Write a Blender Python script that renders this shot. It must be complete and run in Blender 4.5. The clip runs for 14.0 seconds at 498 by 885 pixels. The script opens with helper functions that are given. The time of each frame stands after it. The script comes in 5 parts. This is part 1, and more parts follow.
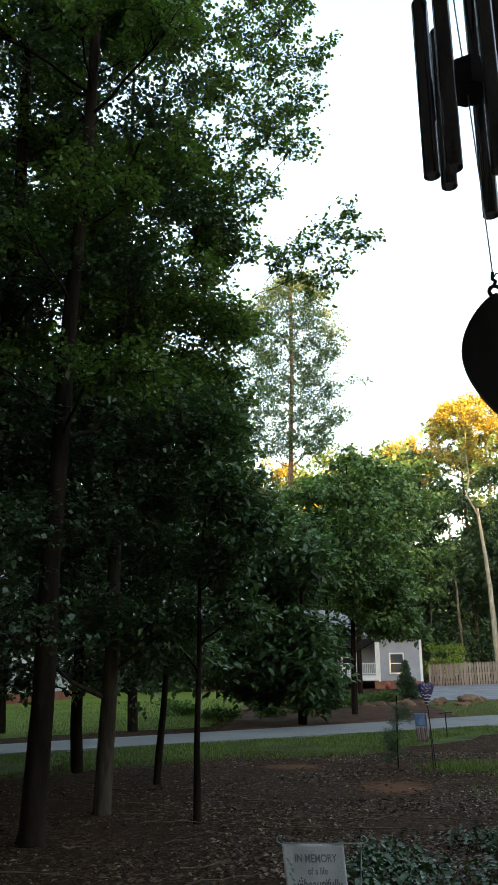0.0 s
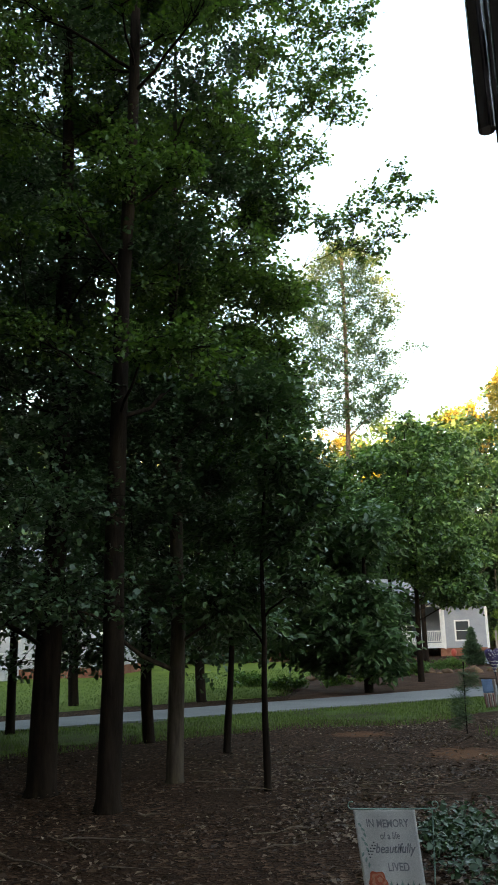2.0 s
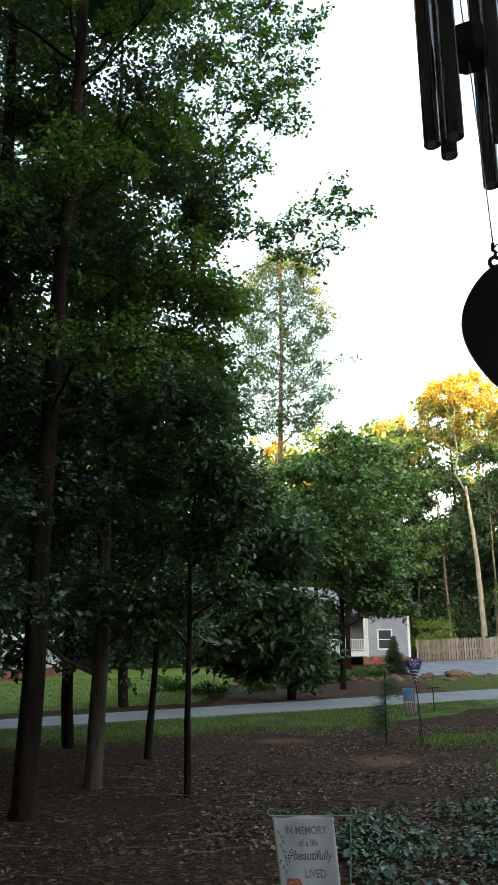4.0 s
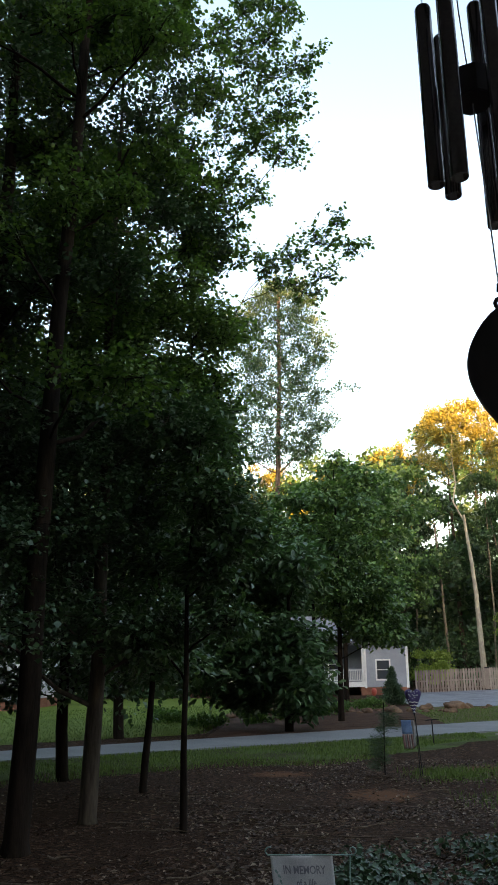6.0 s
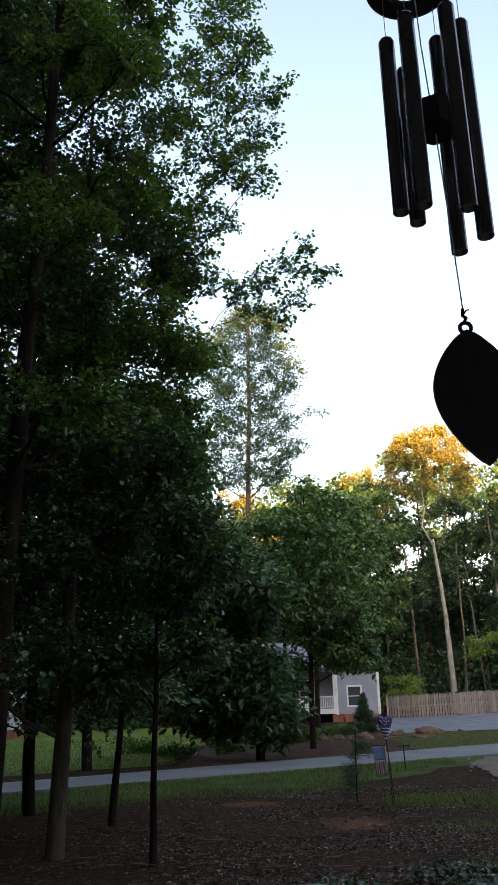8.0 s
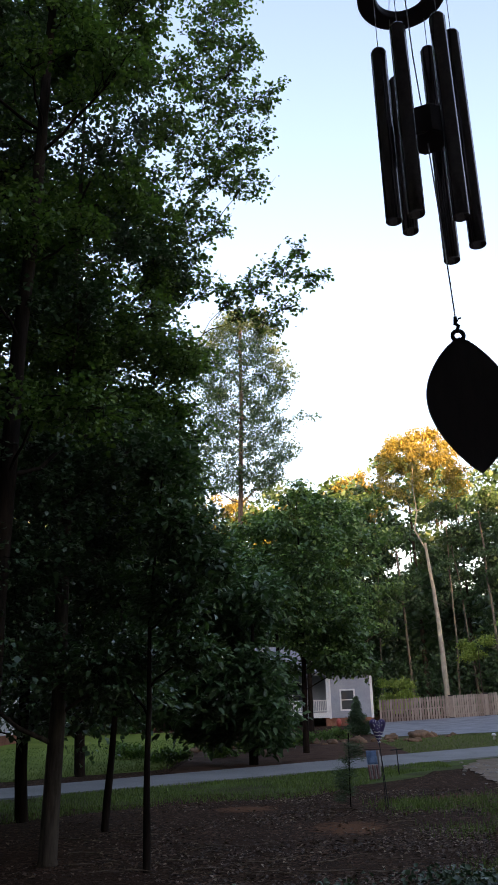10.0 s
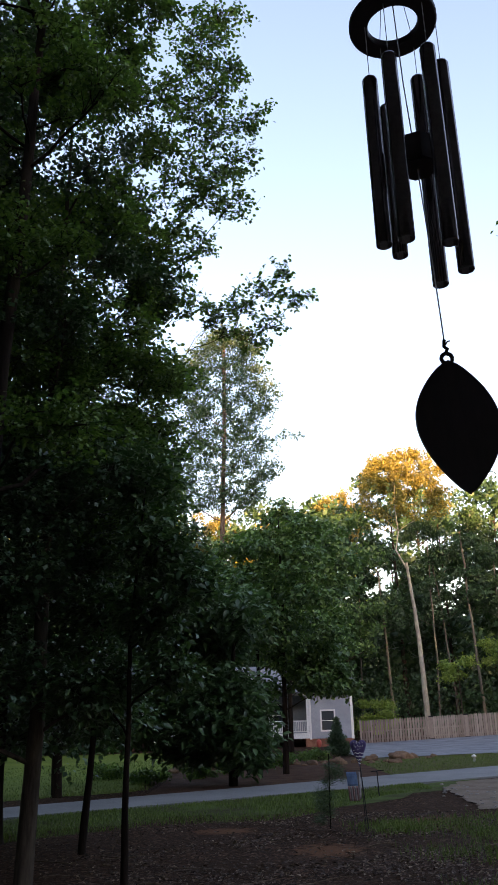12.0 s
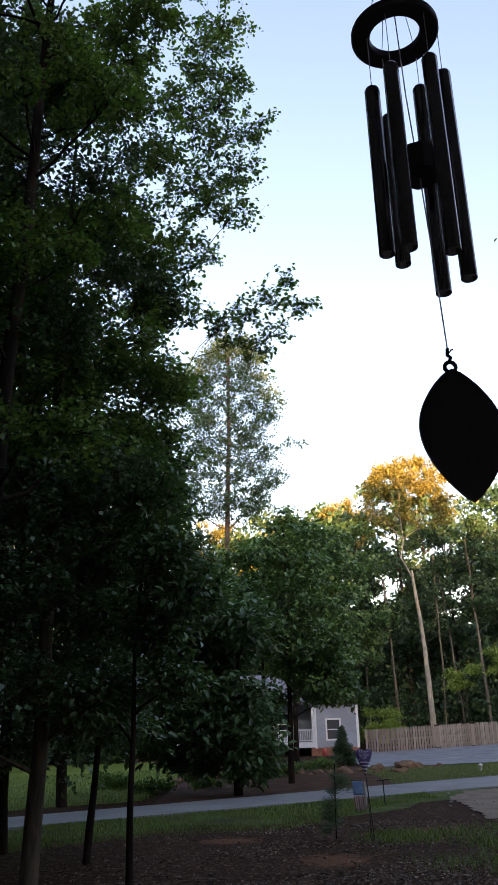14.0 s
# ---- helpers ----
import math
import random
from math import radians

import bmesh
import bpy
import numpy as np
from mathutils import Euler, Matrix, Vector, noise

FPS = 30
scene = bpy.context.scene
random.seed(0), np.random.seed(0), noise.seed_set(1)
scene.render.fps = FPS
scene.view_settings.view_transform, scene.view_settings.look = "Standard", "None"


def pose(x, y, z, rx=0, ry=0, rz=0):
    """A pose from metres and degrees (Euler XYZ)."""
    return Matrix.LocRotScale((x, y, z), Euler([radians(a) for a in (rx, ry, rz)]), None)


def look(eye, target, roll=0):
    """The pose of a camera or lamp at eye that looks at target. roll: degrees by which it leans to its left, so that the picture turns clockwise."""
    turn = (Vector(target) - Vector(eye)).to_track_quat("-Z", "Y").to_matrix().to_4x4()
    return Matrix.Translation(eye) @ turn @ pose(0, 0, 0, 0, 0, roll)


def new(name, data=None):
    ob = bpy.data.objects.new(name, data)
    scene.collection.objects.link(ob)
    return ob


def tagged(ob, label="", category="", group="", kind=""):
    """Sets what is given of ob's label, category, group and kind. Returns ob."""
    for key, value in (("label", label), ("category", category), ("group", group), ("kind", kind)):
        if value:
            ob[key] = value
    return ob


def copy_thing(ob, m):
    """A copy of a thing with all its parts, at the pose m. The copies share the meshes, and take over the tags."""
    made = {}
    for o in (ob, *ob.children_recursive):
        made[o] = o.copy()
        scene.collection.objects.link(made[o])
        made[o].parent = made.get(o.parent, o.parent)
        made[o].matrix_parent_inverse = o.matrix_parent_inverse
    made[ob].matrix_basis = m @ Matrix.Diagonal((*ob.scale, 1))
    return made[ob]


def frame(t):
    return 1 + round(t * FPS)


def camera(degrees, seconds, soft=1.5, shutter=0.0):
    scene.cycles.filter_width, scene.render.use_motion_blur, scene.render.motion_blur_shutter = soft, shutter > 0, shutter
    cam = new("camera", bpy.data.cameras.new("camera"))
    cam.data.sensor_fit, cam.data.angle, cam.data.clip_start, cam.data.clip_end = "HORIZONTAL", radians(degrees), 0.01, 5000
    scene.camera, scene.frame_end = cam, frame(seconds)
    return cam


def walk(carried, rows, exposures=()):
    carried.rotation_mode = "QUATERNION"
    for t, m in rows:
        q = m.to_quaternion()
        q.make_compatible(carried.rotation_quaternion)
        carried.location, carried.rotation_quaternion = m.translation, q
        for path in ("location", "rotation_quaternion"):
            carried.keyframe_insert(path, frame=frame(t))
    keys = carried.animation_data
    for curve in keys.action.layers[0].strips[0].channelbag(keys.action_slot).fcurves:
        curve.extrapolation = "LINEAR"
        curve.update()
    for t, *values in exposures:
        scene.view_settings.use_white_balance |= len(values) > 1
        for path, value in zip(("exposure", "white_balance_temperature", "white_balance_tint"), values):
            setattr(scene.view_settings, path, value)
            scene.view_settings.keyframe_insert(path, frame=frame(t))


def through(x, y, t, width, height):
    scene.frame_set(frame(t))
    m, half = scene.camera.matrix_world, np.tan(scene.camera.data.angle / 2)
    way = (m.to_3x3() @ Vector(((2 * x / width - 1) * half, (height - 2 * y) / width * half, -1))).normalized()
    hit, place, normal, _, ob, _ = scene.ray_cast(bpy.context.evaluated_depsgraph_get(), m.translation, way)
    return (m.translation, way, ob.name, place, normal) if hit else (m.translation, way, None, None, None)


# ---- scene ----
cam = camera(33.83, 14.0, soft=1.0, shutter=0.25)
walk(cam, [
    (0.0, pose(0.0238, -0.0101, 1.8356, 105.118, 0.542, 5.074)),
    (0.5, pose(0.0205, -0.0112, 1.8354, 104.930, 0.410, 5.343)),
    (1.0, pose(0.0168, -0.0102, 1.8349, 103.978, 0.230, 6.814)),
    (1.5, pose(0.0253, -0.0135, 1.8400, 103.200, 1.067, 11.487)),
    (2.0, pose(0.0197, -0.0111, 1.8328, 103.287, 1.698, 9.438)),
    (2.5, pose(0.0172, -0.0069, 1.8305, 103.296, 1.969, 8.177)),
    (3.0, pose(0.0197, -0.0062, 1.8306, 103.406, 1.577, 6.433)),
    (3.5, pose(0.0172, -0.0040, 1.8301, 103.477, 0.739, 4.557)),
    (6.0, pose(0.0081, 0.0114, 1.8518, 105.511, 0.555, 4.144)),
    (6.5, pose(0.0082, 0.0163, 1.8486, 106.620, 0.582, 4.304)),
    (7.0, pose(0.0086, 0.0200, 1.8513, 106.993, 0.648, 4.260)),
    (7.5, pose(0.0062, 0.0056, 1.8457, 107.133, 1.004, 3.196)),
    (8.0, pose(0.0094, 0.0109, 1.8488, 107.285, 1.356, 2.192)),
    (10.5, pose(0.0045, 0.0004, 1.8510, 107.766, 1.865, 1.427)),
    (11.0, pose(0.0000, -0.0030, 1.8502, 108.506, 1.760, 0.394)),
    (11.5, pose(0.0003, -0.0029, 1.8500, 108.731, 1.651, 0.411)),
    (12.0, pose(-0.0022, -0.0020, 1.8502, 108.797, 1.469, 0.381)),
    (12.5, pose(-0.0000, 0.0000, 1.8500, 108.906, 1.419, 0.486)),
    (13.0, pose(-0.0011, 0.0007, 1.8501, 108.959, 1.531, 0.646)),
    (13.5, pose(-0.0020, -0.0022, 1.8494, 109.011, 1.555, 0.671)),
    (14.0, pose(-0.0012, -0.0029, 1.8513, 109.362, 1.504, 0.722)),
], exposures=[(0.0, 2.98, 7450, 16), (0.9, 3.02, 7500, 16), (1.5, 2.82, 7550, 16), (2.0, 3.3, 7600, 16), (2.6, 3.5, 7600, 16), (3.6, 3.45, 7550, 16), (6.0, 2.72, 7150, 20), (8.0, 2.5, 6950, 27), (11.0, 2.36, 6700, 32), (14.0, 2.36, 6700, 32)])

# world and sun: low evening sun behind the camera, clear pale sky
SUN_ELEV, SUN_AZ = 6.0, 172.0
world = bpy.data.worlds.new("evening_sky")
scene.world = world
world.use_nodes = True
wn = world.node_tree.nodes
sky = wn.new("ShaderNodeTexSky")
sky.sky_type, sky.sun_disc = "NISHITA", False
sky.sun_elevation, sky.sun_rotation = radians(SUN_ELEV), radians(SUN_AZ)
sky.air_density, sky.dust_density, sky.ozone_density = 1.0, 1.0, 0.9
world.node_tree.links.new(sky.outputs[0], wn["Background"].inputs[0])
wn["Background"].inputs[1].default_value = 0.15
sun_data = bpy.data.lights.new("sun", "SUN")
sun_data.energy, sun_data.angle, sun_data.color = 5.0, radians(0.6), (1.0, 0.6, 0.24)
sun = new("sun", sun_data)
_a, _e = radians(SUN_AZ), radians(SUN_ELEV)
sun_from = Vector((math.sin(_a) * math.cos(_e), math.cos(_a) * math.cos(_e), math.sin(_e)))
sun.matrix_world = look(sun_from * 60, (0, 0, 0))

# ---------------------------------------------------------------- materials
def material(name, rough=0.8, metal=0.0):
    m = bpy.data.materials.new(name)
    m.use_nodes = True
    n, l = m.node_tree.nodes, m.node_tree.links
    b = n["Principled BSDF"]
    b.inputs["Roughness"].default_value, b.inputs["Metallic"].default_value = rough, metal
    if rough >= 0.9:
        b.inputs["Specular IOR Level"].default_value = 0.1
    return m, n, l, b


def noise_node(n, l, scale, detail=4.0, coord="Object", stretch=None, rough=0.6):
    tc = n.new("ShaderNodeTexCoord")
    t = n.new("ShaderNodeTexNoise")
    t.inputs["Scale"].default_value, t.inputs["Detail"].default_value = scale, detail
    t.inputs["Roughness"].default_value = rough
    if stretch:
        mp = n.new("ShaderNodeMapping")
        mp.inputs["Scale"].default_value = stretch
        l.new(tc.outputs[coord], mp.inputs[0])
        l.new(mp.outputs[0], t.inputs["Vector"])
    else:
        l.new(tc.outputs[coord], t.inputs["Vector"])
    return t


def ramp(n, l, source, stops):
    r = n.new("ShaderNodeValToRGB")
    e = r.color_ramp.elements
    while len(e) < len(stops):
        e.new(0.5)
    for k, (p, c) in zip(e, stops):
        k.position, k.color = p, (*c, 1)
    l.new(source, r.inputs[0])
    return r


def mixed(n, l, a, b, fac, mode="MIX"):
    x = n.new("ShaderNodeMix")
    x.data_type, x.blend_type = "RGBA", mode
    for sock, v in ((x.inputs[0], fac), (x.inputs[6], a), (x.inputs[7], b)):
        if isinstance(v, (int, float)):
            sock.default_value = v
        elif isinstance(v, tuple):
            sock.default_value = (*v, 1)
        else:
            l.new(v, sock)
    return x.outputs[2]


def bump(n, l, b, height, strength=0.4, dist=0.01):
    k = n.new("ShaderNodeBump")
    k.inputs["Strength"].default_value, k.inputs["Distance"].default_value = strength, dist
    l.new(height, k.inputs["Height"])
    l.new(k.outputs[0], b.inputs["Normal"])


def surface(name, dark, light, scale=3.0, fine=60.0, rough=0.8, metal=0.0, bumps=0.4, dist=0.004, stretch=None, coat=0.0):
    """Two-scale mottled surface."""
    m, n, l, b = material(name, rough, metal)
    big = noise_node(n, l, scale, 3, stretch=stretch)
    small = noise_node(n, l, fine, 5, stretch=stretch)
    c = mixed(n, l, dark, light, ramp(n, l, big.outputs[0], [(0.3, (0, 0, 0)), (0.7, (1, 1, 1))]).outputs[0])
    g = ramp(n, l, small.outputs[0], [(0.25, (0.7, 0.7, 0.7)), (0.75, (1.25, 1.25, 1.25))]).outputs[0]
    l.new(mixed(n, l, c, g, 1.0, "MULTIPLY"), b.inputs["Base Color"])
    rr = n.new("ShaderNodeMapRange")
    rr.inputs[3].default_value, rr.inputs[4].default_value = max(0.05, rough - 0.12), min(1.0, rough + 0.12)
    l.new(small.outputs[0], rr.inputs[0])
    l.new(rr.outputs[0], b.inputs["Roughness"])
    b.inputs["Coat Weight"].default_value = coat
    if bumps:
        bump(n, l, b, small.outputs[0], bumps, dist)
    return m


def leaf_material(name, stops, rough=0.42, through=0.3):
    """Leaves: each leaf its own tone, a broad tone per region of the crown, some light through the blade."""
    m, n, l, b = material(name, rough)
    geo = n.new("ShaderNodeNewGeometry")
    big = noise_node(n, l, 0.45, 2)
    add = n.new("ShaderNodeMath")
    add.operation = "MULTIPLY_ADD"
    add.inputs[1].default_value = 0.55
    l.new(geo.outputs["Random Per Island"], add.inputs[0])
    mul = n.new("ShaderNodeMath")
    mul.operation = "MULTIPLY"
    mul.inputs[1].default_value = 0.5
    l.new(big.outputs[0], mul.inputs[0])
    l.new(mul.outputs[0], add.inputs[2])
    r = ramp(n, l, add.outputs[0], stops)
    l.new(r.outputs[0], b.inputs["Base Color"])
    b.inputs["Specular IOR Level"].default_value = 0.5
    tr = n.new("ShaderNodeBsdfTranslucent")
    l.new(mixed(n, l, r.outputs[0], (1.5, 1.7, 0.55), 0.8, "MULTIPLY"), tr.inputs[0])
    mx = n.new("ShaderNodeMixShader")
    mx.inputs[0].default_value = through
    l.new(b.outputs[0], mx.inputs[1])
    l.new(tr.outputs[0], mx.inputs[2])
    l.new(mx.outputs[0], n["Material Output"].inputs[0])
    return m


def bark_material(name, dark, light):
    m, n, l, b = material(name, 0.95)
    t = noise_node(n, l, 9, 6, stretch=(1, 1, 0.16), rough=0.7)
    s = noise_node(n, l, 1.2, 3)
    c = mixed(n, l, dark, light, ramp(n, l, t.outputs[0], [(0.35, (0, 0, 0)), (0.65, (1, 1, 1))]).outputs[0])
    lich = ramp(n, l, s.outputs[0], [(0.45, (0.85, 0.85, 0.85)), (0.7, (1.2, 1.25, 1.1))]).outputs[0]
    l.new(mixed(n, l, c, lich, 1.0, "MULTIPLY"), b.inputs["Base Color"])
    bump(n, l, b, t.outputs[0], 0.9, 0.02)
    return m


OAK_LEAF = leaf_material("oak_leaf", [(0.2, (0.04, 0.085, 0.024)), (0.5, (0.08, 0.155, 0.04)), (0.85, (0.15, 0.24, 0.06))], through=0.4)
# oak green darkened and blued: deep shade is put into the leaf colour
SHADE_TONED_LEAF = leaf_material("shade_toned_leaf", [(0.2, (0.028, 0.064, 0.03)), (0.5, (0.052, 0.108, 0.05)), (0.85, (0.1, 0.17, 0.082))], rough=0.36, through=0.22)
DOGWOOD_LEAF = leaf_material("dogwood_leaf", [(0.2, (0.036, 0.08, 0.034)), (0.55, (0.06, 0.125, 0.05)), (0.85, (0.1, 0.17, 0.07))], rough=0.33, through=0.24)
MAPLE_LEAF = leaf_material("maple_leaf", [(0.2, (0.034, 0.08, 0.028)), (0.55, (0.08, 0.165, 0.05)), (0.9, (0.18, 0.28, 0.075))], through=0.24)
PINE_LEAF = leaf_material("light_foliage", [(0.2, (0.04, 0.08, 0.04)), (0.55, (0.075, 0.13, 0.065)), (0.9, (0.13, 0.19, 0.1))], through=0.33)
# green leaves tinted gold: some of the low sunlight is in this colour
SUN_GOLD_LEAF = leaf_material("sun_gold_leaf", [(0.2, (0.13, 0.13, 0.032)), (0.55, (0.24, 0.21, 0.04)), (0.9, (0.38, 0.3, 0.055))], through=0.2)
WOODS_LEAF = leaf_material("woods_leaf", [(0.2, (0.026, 0.062, 0.026)), (0.55, (0.045, 0.105, 0.04)), (0.9, (0.085, 0.15, 0.055))], through=0.16)
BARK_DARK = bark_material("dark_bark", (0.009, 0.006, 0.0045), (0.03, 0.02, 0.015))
BARK_GREY = bark_material("grey_bark", (0.035, 0.026, 0.02), (0.11, 0.085, 0.066))
BARK_PALE = bark_material("pale_bark", (0.3, 0.26, 0.21), (0.5, 0.46, 0.39))
BARK_STEM = bark_material("stem_bark", (0.12, 0.1, 0.08), (0.25, 0.215, 0.175))
BARK_PINE = bark_material("pine_bark", (0.11, 0.075, 0.058), (0.23, 0.17, 0.135))

# ---------------------------------------------------------------- building tools
def mesh_ob(name, verts, faces, mats, parent=None, label="", smooth=False):
    me = bpy.data.meshes.new(name)
    me.from_pydata([tuple(v) for v in verts], [], faces)
    for m in (mats if isinstance(mats, (list, tuple)) else [mats]):
        me.materials.append(m)
    if smooth:
        me.polygons.foreach_set("use_smooth", [True] * len(me.polygons))
    me.update()
    ob = new(name, me)
    if parent:
        ob.parent = parent
    if label:
        ob["label"] = label
    return ob


def quads_ob(name, verts, quads, mat, parent=None, label="", smooth=False):
    """A large mesh of quads from numpy arrays."""
    me = bpy.data.meshes.new(name)
    nv, nq = len(verts), len(quads)
    me.vertices.add(nv)
    me.vertices.foreach_set("co", np.asarray(verts, dtype=np.float32).ravel())
    me.loops.add(nq * 4)
    me.loops.foreach_set("vertex_index", np.asarray(quads, dtype=np.int32).ravel())
    me.polygons.add(nq)
    me.polygons.foreach_set("loop_start", np.arange(0, nq * 4, 4, dtype=np.int32))
    if smooth:
        me.polygons.foreach_set("use_smooth", np.ones(nq, dtype=bool))
    me.materials.append(mat)
    me.update(calc_edges=True)
    ob = new(name, me)
    if parent:
        ob.parent = parent
    if label:
        ob["label"] = label
    return ob


def part(name, bm, mat, parent=None, label="", smooth=False):
    me = bpy.data.meshes.new(name)
    bmesh.ops.recalc_face_normals(bm, faces=bm.faces)
    bm.to_mesh(me)
    bm.free()
    for m in (mat if isinstance(mat, (list, tuple)) else [mat]):
        me.materials.append(m)
    if smooth:
        me.polygons.foreach_set("use_smooth", [True] * len(me.polygons))
    ob = new(name, me)
    if parent:
        ob.parent = parent
    if label:
        ob["label"] = label
    return ob


def empty(name, m=None):
    ob = new(name)
    ob.empty_display_size = 0.1
    if m is not None:
        ob.matrix_world = m
    return ob


def add_box(bm, x0, y0, z0, x1, y1, z1, bevel=0.0):
    r = bmesh.ops.create_cube(bm, size=1.0, matrix=Matrix.Translation(((x0 + x1) / 2, (y0 + y1) / 2, (z0 + z1) / 2)) @ Matrix.Diagonal((x1 - x0, y1 - y0, z1 - z0, 1)))
    if bevel:
        es = list({e for v in r["verts"] for e in v.link_edges})
        bmesh.ops.bevel(bm, geom=es, offset=bevel, segments=2, affect="EDGES", profile=0.6)


def box(x0, y0, z0, x1, y1, z1, bevel=0.0):
    bm = bmesh.new()
    add_box(bm, x0, y0, z0, x1, y1, z1, bevel)
    return bm


def tube_arrays(paths, sides=6):
    """Tapered tubes along polylines: paths are (points, radii)."""
    vs, qs, base = [], [], 0
    ang = np.arange(sides) * 2 * np.pi / sides
    for pts, rad in paths:
        pts, rad = np.asarray(pts, float), np.asarray(rad, float)
        d = np.gradient(pts, axis=0)
        d /= np.linalg.norm(d, axis=1)[:, None] + 1e-9
        up = np.where(np.abs(d[:, 2:3]) > 0.9, np.array([[1.0, 0, 0]]), np.array([[0, 0, 1.0]]))
        if np.abs(d[:, 2]).max() > 0.9:
            up = np.repeat(np.array([[0.97, 0.2, 0.05]]), len(pts), 0)
        u = np.cross(up, d)
        u /= np.linalg.norm(u, axis=1)[:, None] + 1e-9
        v = np.cross(d, u)
        ring = pts[:, None] + rad[:, None, None] * (np.cos(ang)[None, :, None] * u[:, None] + np.sin(ang)[None, :, None] * v[:, None])
        vs.append(ring.reshape(-1, 3))
        k = len(pts)
        i = np.arange(k - 1)[:, None] * sides
        j = np.arange(sides)[None]
        jn = (j + 1) % sides
        qs.append((base + np.stack([i + j, i + jn, i + sides + jn, i + sides + j], -1)).reshape(-1, 4))
        base += k * sides
    return np.concatenate(vs), np.concatenate(qs)


def tubes(name, paths, mat, parent=None, label="", sides=6):
    v, q = tube_arrays(paths, sides)
    return quads_ob(name, v, q, mat, parent, label, smooth=True)


def leaf_arrays(rng, at, size, broad=0.5, droop=0.5, spread=0.35, outward=None, simple=False, tilt=0.45):
    """One folded blade of two quads at each place; droop turns the tips down."""
    n = len(at)
    az = rng.uniform(0, 2 * np.pi, n)
    pitch = rng.normal(-droop, tilt, n)
    way = np.stack([np.cos(az) * np.cos(pitch), np.sin(az) * np.cos(pitch), np.sin(pitch)], 1)
    if outward is not None:
        way = way + outward * 0.7
        way /= np.linalg.norm(way, axis=1)[:, None]
    side = np.cross(way, np.array([0, 0, 1.0]) + rng.normal(0, tilt, (n, 3)))
    side /= np.linalg.norm(side, axis=1)[:, None] + 1e-9
    nor = np.cross(side, way)
    s = size * rng.uniform(1 - spread, 1 + spread, n)[:, None]
    fold = 0.12 * s * nor
    w = s * broad * 0.5
    if simple:
        v = np.stack([at, at + way * s * 0.45 - side * w + fold, at + way * s - nor * s * 0.08, at + way * s * 0.45 + side * w + fold], 1).reshape(-1, 3)
        return v, np.arange(n)[:, None] * 4 + np.arange(4)[None]
    v = np.stack([at, at + way * s * 0.28 - side * w * 0.85 + fold, at + way * s * 0.66 - side * w * 0.8 + fold, at + way * s - nor * s * 0.08,
                  at + way * s * 0.66 + side * w * 0.8 + fold, at + way * s * 0.28 + side * w * 0.85 + fold], 1).reshape(-1, 3)
    b = np.arange(n)[:, None] * 6
    q = np.concatenate([b + np.array([[0, 1, 2, 3]]), b + np.array([[0, 3, 4, 5]])], 1).reshape(-1, 4)
    return v, q


def diamond_arrays(rng, at, size, broad=0.6, spread=0.4):
    n = len(at)
    way = rng.normal(0, 1, (n, 3))
    way /= np.linalg.norm(way, axis=1)[:, None]
    side = np.cross(way, rng.normal(0, 1, (n, 3)))
    side /= np.linalg.norm(side, axis=1)[:, None] + 1e-9
    s = size * rng.uniform(1 - spread, 1 + spread, n)[:, None]
    w = s * broad * 0.5
    v = np.stack([at - way * s * 0.5, at + side * w, at + way * s * 0.5, at - side * w], 1).reshape(-1, 3)
    q = np.arange(n)[:, None] * 4 + np.arange(4)[None]
    return v, q


def bent(rng, a, b, k, wobble):
    """A crooked polyline from a to b."""
    a, b = np.asarray(a, float), np.asarray(b, float)
    t = np.linspace(0, 1, k)[:, None]
    p = a + (b - a) * t
    off = np.cumsum(rng.normal(0, 1, (k, 3)), 0)
    off -= off[0] + (off[-1] - off[0]) * t
    return p + off * wobble * np.linalg.norm(b - a) / k


